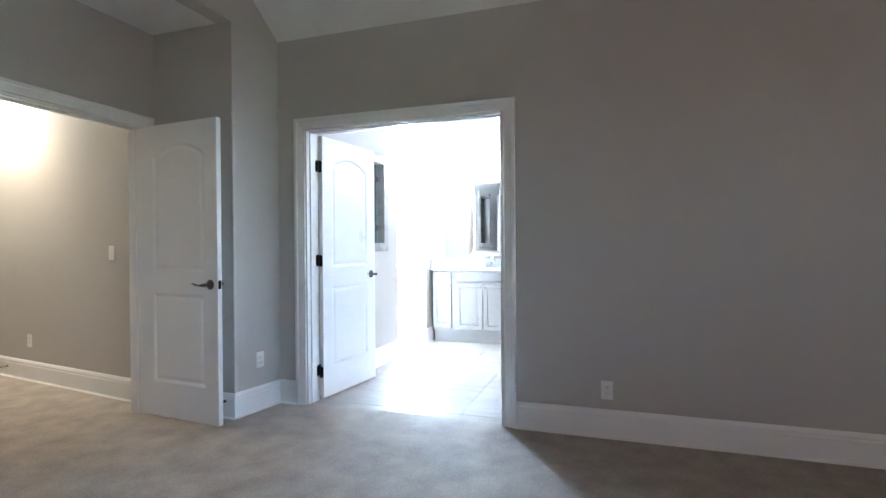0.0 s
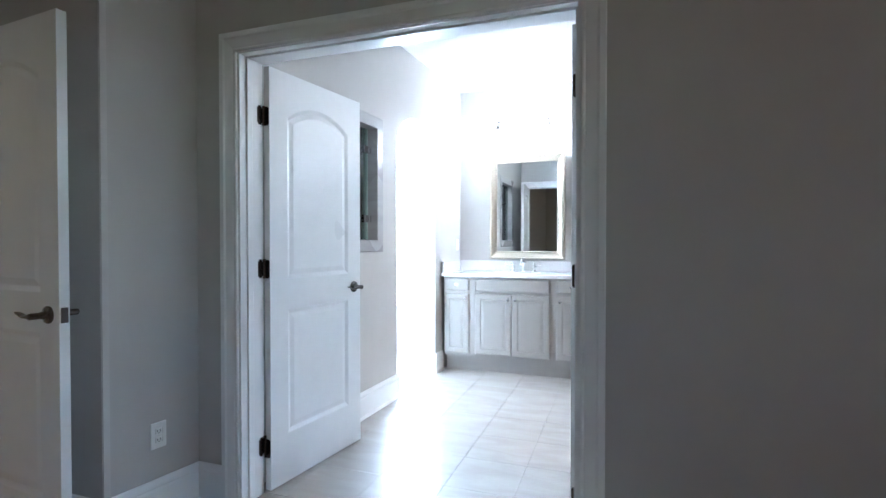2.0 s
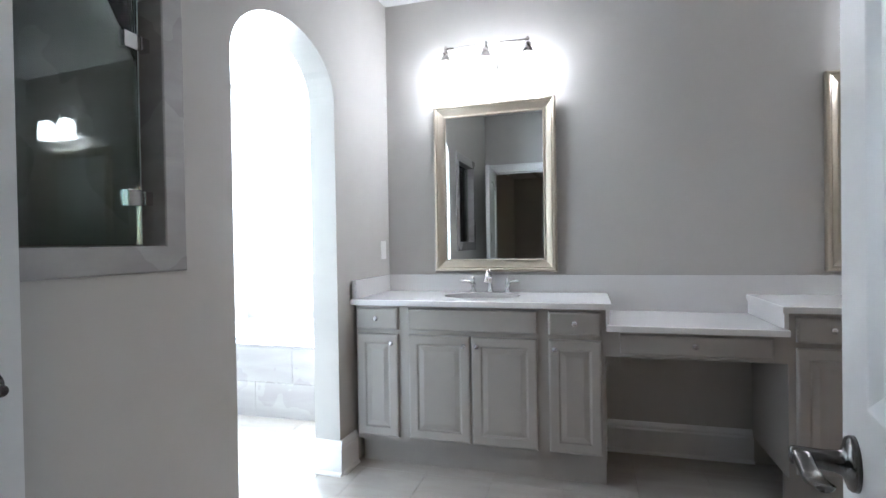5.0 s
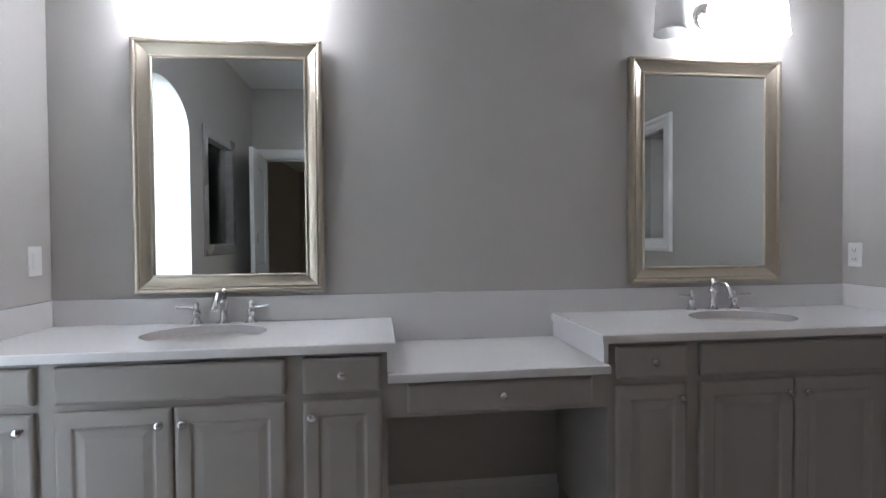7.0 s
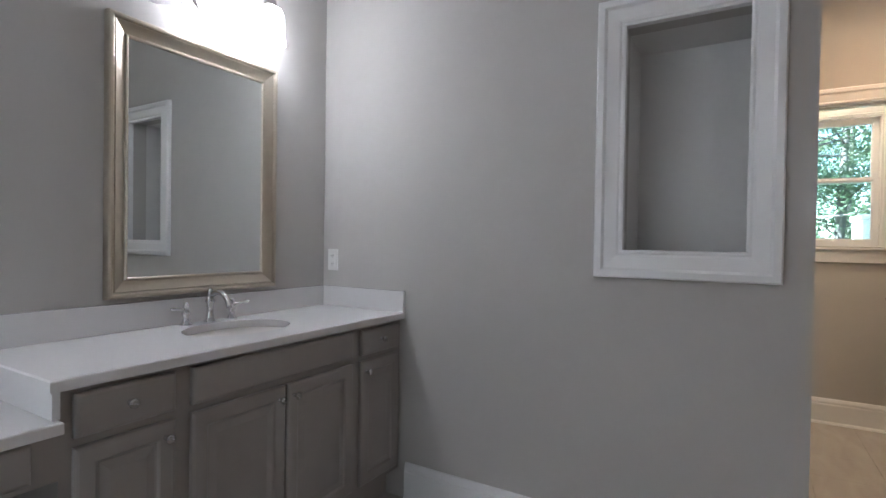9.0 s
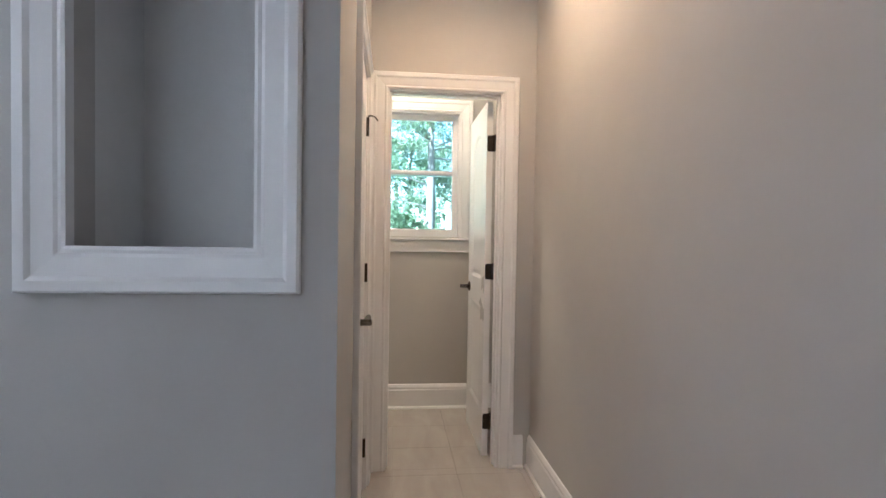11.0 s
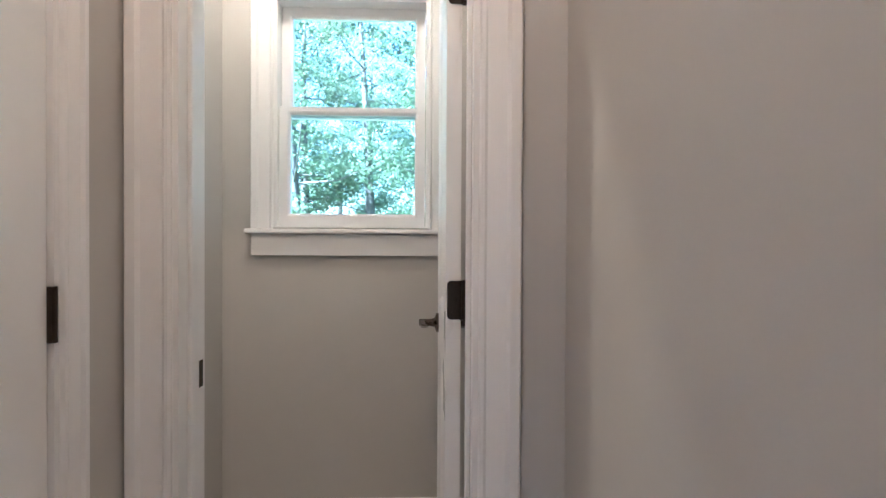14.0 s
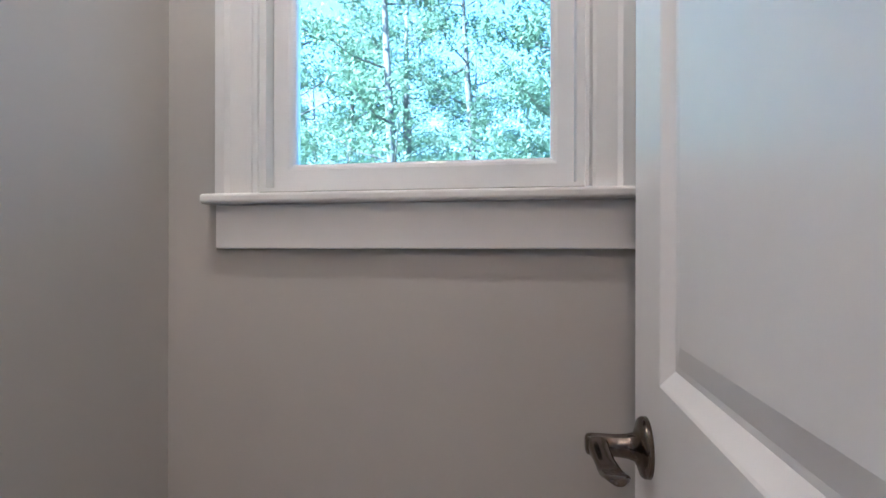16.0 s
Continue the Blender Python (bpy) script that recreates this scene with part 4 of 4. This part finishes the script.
# ---- tub room ----
def bathtub():
    root = tagged(new("bathtub"), "white drop-in bathtub in a grey tiled deck under the window", "bathtub")
    x0, x1, y0, y1, zt = -3.695, -1.905, 7.65, 8.795, 0.515
    n = 48
    cx, cy, rx, ry = (x0 + x1) / 2, (y0 + y1) / 2 + 0.02, 0.72, 0.42

    def oval(r, z):
        vs = []
        for i in range(n):
            a = 2 * math.pi * i / n
            c, s = math.cos(a), math.sin(a)
            vs.append((cx + rx * r * math.copysign(abs(c) ** 0.6, c), cy + ry * r * math.copysign(abs(s) ** 0.6, s), z))
        return vs

    bm = bmesh.new()
    out = [bm.verts.new((x, y, zt)) for x, y in ((x0, y0), (x1, y0), (x1, y1), (x0, y1))]
    rim = [bm.verts.new(p) for p in oval(1.06, zt)]
    edges = [bm.edges.new((out[i], out[(i + 1) % 4])) for i in range(4)] + [bm.edges.new((rim[i], rim[(i + 1) % n])) for i in range(n)]
    bmesh.ops.triangle_fill(bm, edges=edges, use_beauty=True)
    mesh_object("deck", bm, TUBT, root)
    bm = bmesh.new()
    rings = [[bm.verts.new(p) for p in oval(r, z)] for r, z in ((1.09, zt + 0.002), (1.09, zt + 0.018), (1.06, zt + 0.026), (0.99, zt + 0.024), (0.95, zt), (0.90, zt - 0.15), (0.84, zt - 0.32), (0.74, zt - 0.40), (0.3, zt - 0.42))]
    for a, b in zip(rings, rings[1:]):
        for i in range(n):
            bm.faces.new((a[i], a[(i + 1) % n], b[(i + 1) % n], b[i]))
    bm.faces.new(rings[-1])
    mesh_object("basin", bm, PORCELAIN, root, smooth=True)
    # deck edge trim and tiled apron, two courses of large tiles
    box("deck_edge", x0, x1, y0 - 0.008, y0 + 0.02, zt - 0.014, zt + 0.001, TUBT, root, 0.003)
    box("apron_core", x0, x1, y0 + 0.008, y0 + 0.06, 0.0, zt - 0.016, GROUT, root, 0)
    for row, (za, zb) in enumerate(((0.002, 0.2485), (0.250, 0.498))):
        x = x0 - (0.0 if row else 0.3)
        while x < x1:
            a, b = max(x, x0) + 0.0008, min(x + 0.607, x1) - 0.0008
            if b - a > 0.03:
                box("tile", a, b, y0 - 0.002, y0 + 0.008, za, zb, TUBT, root, 0.001, 1)
            x += 0.607


bathtub()


def window_unit(name, width, z0, z1, m, label, depth=0.16, sashes=True, stool=True, cas=0.075):
    """Double-hung window in its opening: jamb liner, two sashes with panes, casing with a stepped profile, stool and apron. Local x 0 is the middle; local z 0 the inner wall face."""
    root = tagged(new(name), label, "window", kind="structure")
    root.matrix_world = m
    w = width / 2
    bm = bmesh.new()
    add_frame(bm, -w + 0.014, w - 0.014, z0 + 0.014, z1 - 0.014, [(0.0, -depth + 0.01), (0.0, 0.0), (0.016, 0.0), (0.016, -depth + 0.01)])
    mesh_object("jamb", bm, TRIM, root)
    mid = z0 + (z1 - z0) * 0.515
    fr = 0.042

    def sash(za, zb, zf, bottom, top):
        bm = bmesh.new()
        xs = w - 0.016
        i0, i1 = -xs + fr, xs - fr
        rows = []
        for k, (u, h) in enumerate([(0.0, -0.012), (0.0, 0.0), (0.006, 0.006), (0.012, 0.008), (1, 0.008), (1, -0.022), (0.0, -0.022)]):
            if u == 1:
                c = [(-xs, za), (-xs, zb), (xs, zb), (xs, za)]
            else:
                c = [(i0 - u, za + bottom - u), (i0 - u, zb - top + u), (i1 + u, zb - top + u), (i1 + u, za + bottom - u)]
            rows.append([bm.verts.new((x, y, zf + h)) for x, y in c])
        for a, b in zip(rows, rows[1:] + rows[:1]):
            for j in range(4):
                bm.faces.new((a[j], a[(j + 1) % 4], b[(j + 1) % 4], b[j]))
        mesh_object("sash", bm, VINYL, root)
        p = box("pane", i0 - 0.004, i1 + 0.004, za + bottom - 0.004, zb - top + 0.004, zf - 0.011, zf - 0.007, PANE, root, 0)
        p.visible_shadow = False

    sash(z0 + 0.014, mid + 0.018, -0.035, 0.050, 0.030)
    sash(mid - 0.018, z1 - 0.014, -0.072, 0.030, 0.042)
    prof = [(0.0, 0.0), (0.0, 0.010), (0.006, 0.013), (0.012, 0.009), (0.018, 0.012), (0.052, 0.018), (0.060, 0.025), (cas + 0.004, 0.025), (cas + 0.008, 0.020), (cas + 0.008, 0.0)]
    bm = bmesh.new()
    add_frame(bm, -w, w, z0, z1, prof, False)
    mesh_object("casing", bm, TRIM, root)
    out = w + cas + 0.008
    bm = bmesh.new()
    add_box(bm, -out - 0.02, out + 0.02, z0 - 0.018, z0 + 0.001, -0.03, 0.042, 0.006, 3)
    mesh_object("stool", bm, TRIM, root)
    bm = bmesh.new()
    add_box(bm, -out, out, z0 - 0.105, z0 - 0.019, 0.0005, 0.018, 0.003, 2)
    mesh_object("apron", bm, TRIM, root)
    return root


window_unit("window_1", 0.62, 1.263, 2.19, basis((4.28, 5.16, 0), (0, -1, 0), (-1, 0, 0)), "white double-hung window with moulded casing in the toilet room")
window_unit("window_2", 1.2, 0.95, 2.25, basis((-2.85, 8.80, 0), (1, 0, 0), (0, -1, 0)), "white double-hung window above the bathtub", depth=0.15)
window_unit("window_3", 1.0, 1.15, 2.35, basis((4.38, 0.2, 0), (0, -1, 0), (-1, 0, 0)), "white double-hung window in the bedroom", depth=0.12)


def can_light(x, y):
    root = tagged(new("ceiling_downlight"), "white recessed ceiling downlight, lit warm", "lamp", "ceiling downlights")
    root.matrix_world = Matrix.Translation((x, y, H))
    lathe("trim_ring", [(0.085, 0.0), (0.085, -0.004), (0.070, -0.007), (0.062, -0.003), (0.062, 0.0)], Matrix(), TRIM, root)
    lathe("lens", [(0.06, -0.001), (0.06, -0.003), (0.03, -0.004)], Matrix(), LAMP_WARM, root)


can_light(-4.75, 4.05)
can_light(2.45, 5.02)
can_light(3.80, 5.38)


# ---- outside ----
def ground():
    bm = bmesh.new()
    n = 24
    vs = [bm.verts.new((600 * math.cos(2 * math.pi * i / n), 600 * math.sin(2 * math.pi * i / n), -0.35)) for i in range(n)]
    bm.faces.new(vs)
    tagged(mesh_object("ground", bm, GROUND), "leaf-littered woodland ground", "ground", kind="structure")


ground()


def tree(x, y, height, seed, leaves, lean=0.0):
    rnd = random.Random(seed)
    root = tagged(new("tree"), "tall leafy deciduous tree with a slim grey trunk", "tree", "trees in the woods")
    root.matrix_world = Matrix.Translation((x, y, -0.35))
    bm = bmesh.new()
    pts, rad = [], []
    r0 = 0.06 + height * 0.009
    ax, ay = rnd.uniform(-0.03, 0.03) + lean, rnd.uniform(-0.03, 0.03)
    for i in range(9):
        s = i / 8
        pts.append((ax * s * height + 0.12 * math.sin(3 * s + seed), ay * s * height + 0.1 * math.cos(4 * s + seed), s * height * 0.95))
        rad.append(r0 * (1 - s) ** 0.8 + 0.012)
    add_tube(bm, pts, rad, 8)
    tips = []
    for k in range(26):
        s = rnd.uniform(0.12, 0.97)
        i = min(7, int(s * 8))
        base = Vector(pts[i]).lerp(Vector(pts[i + 1]), s * 8 - i)
        a = rnd.uniform(0, 2 * math.pi)
        ln = (0.7 + height * 0.17 * (1 - abs(s - 0.5))) * rnd.uniform(0.6, 1.1)
        tip = base + Vector((math.cos(a) * ln, math.sin(a) * ln, ln * rnd.uniform(0.1, 0.7)))
        mid = base.lerp(tip, 0.5) + Vector((0, 0, -0.08 * ln))
        add_tube(bm, [base, mid, tip], [0.03, 0.018, 0.006], 5)
        tips += [(base.lerp(tip, q), ln) for q in (0.45, 0.75, 1.0)]
    mesh_object("trunk", bm, BARK, root, smooth=True)
    verts, faces = [], []
    for _ in range(leaves):
        c, ln = tips[rnd.randrange(len(tips))]
        p = c + Vector((rnd.gauss(0, 0.2), rnd.gauss(0, 0.2), rnd.gauss(0, 0.15))) * (0.6 + 0.35 * ln)
        size = rnd.uniform(0.04, 0.085)
        q = Euler((rnd.uniform(-1.0, 1.0), rnd.uniform(-1.0, 1.0), rnd.uniform(0, 6.3))).to_matrix()
        k = len(verts)
        for u, v in ((-1, 0), (0, -0.55), (1, 0), (0, 0.55)):
            verts.append(p + q @ Vector((u * size, v * size, 0.12 * size * abs(u))))
        faces.append((k, k + 1, k + 2, k + 3))
    me = bpy.data.meshes.new("crown")
    me.from_pydata([tuple(v) for v in verts], [], faces)
    me.materials.append(LEAF)
    o = tagged(new("crown", me), kind="stuff")
    o.parent = root


def woods():
    rnd = random.Random(7)
    k = 0
    for x, spread, num, leaves in ((14.5, 8.0, 5, 7500), (19.5, 11.0, 8, 9000), (26.0, 15.0, 11, 10000), (34.0, 20.0, 13, 10000)):
        for i in range(num):
            y = 5.0 + spread * ((i + 0.5) / num * 2 - 1) * 0.9 + rnd.uniform(-0.7, 0.7)
            tree(x + rnd.uniform(-1.2, 1.2), y, rnd.uniform(8.5, 14.0), 31 + k, leaves)
            k += 1


woods()


def outdoor_box():
    # Stand-in for a white shape beyond the toilet window; what it is stays unknown.
    root = tagged(new("slatted_box"), "white slatted box standing in for an unidentified white shape beside the house", "outdoor unit")
    bm = bmesh.new()
    add_box(bm, 5.28, 5.75, 4.05, 4.80, -0.35, 1.50, 0.01)
    mesh_object("case", bm, SIDING, root)
    for i in range(16):
        box("slat", 5.262, 5.279, 4.07, 4.78, -0.20 + i * 0.105, -0.115 + i * 0.105, SIDING, root, 0.004, 1)
    box("lid", 5.25, 5.78, 4.03, 4.815, 1.50, 1.55, SIDING, root, 0.01)


outdoor_box()


# ---- floor tiles ----
def floor_tiles():
    size, gap = 0.35, 0.0018
    bm = bmesh.new()
    add_box(bm, gap / 2, size - gap / 2, gap / 2, size - gap / 2, -0.004, 0.0, 0.0)
    es = [e for e in bm.edges if all(v.co.z > -0.001 for v in e.verts)]
    bmesh.ops.bevel(bm, geom=es, offset=0.0006, segments=1, affect="EDGES")
    me = bpy.data.meshes.new("tile")
    bm.to_mesh(me)
    bm.free()
    me.materials.append(FLOORT)
    rnd = random.Random(3)
    for x0, x1, y0, y1 in ((-1.88, XR, YBB, YV), (XR, 3.29, YC, 5.47), (3.29, 4.28, YC, 5.67), (-3.70, -1.88, 6.05, 7.65), (-1.79, -0.287, 4.536, YBB)):
        i = math.floor((x0 + 1.33) / size)
        while -1.33 + i * size < x1:
            j = math.floor((y0 - 5.33) / size)
            while 5.33 + j * size < y1:
                x, y = -1.33 + i * size, 5.33 + j * size
                a, b, c, d = max(x, x0), min(x + size, x1), max(y, y0), min(y + size, y1)
                if b - a > 0.01 and d - c > 0.01:
                    o = new("tile", me)
                    o.parent = TILED
                    o.matrix_world = Matrix.Translation((a, c, rnd.uniform(0, 0.0006))) @ Matrix.Diagonal(((b - a) / size, (d - c) / size, 1, 1))
                j += 1
            i += 1


floor_tiles()
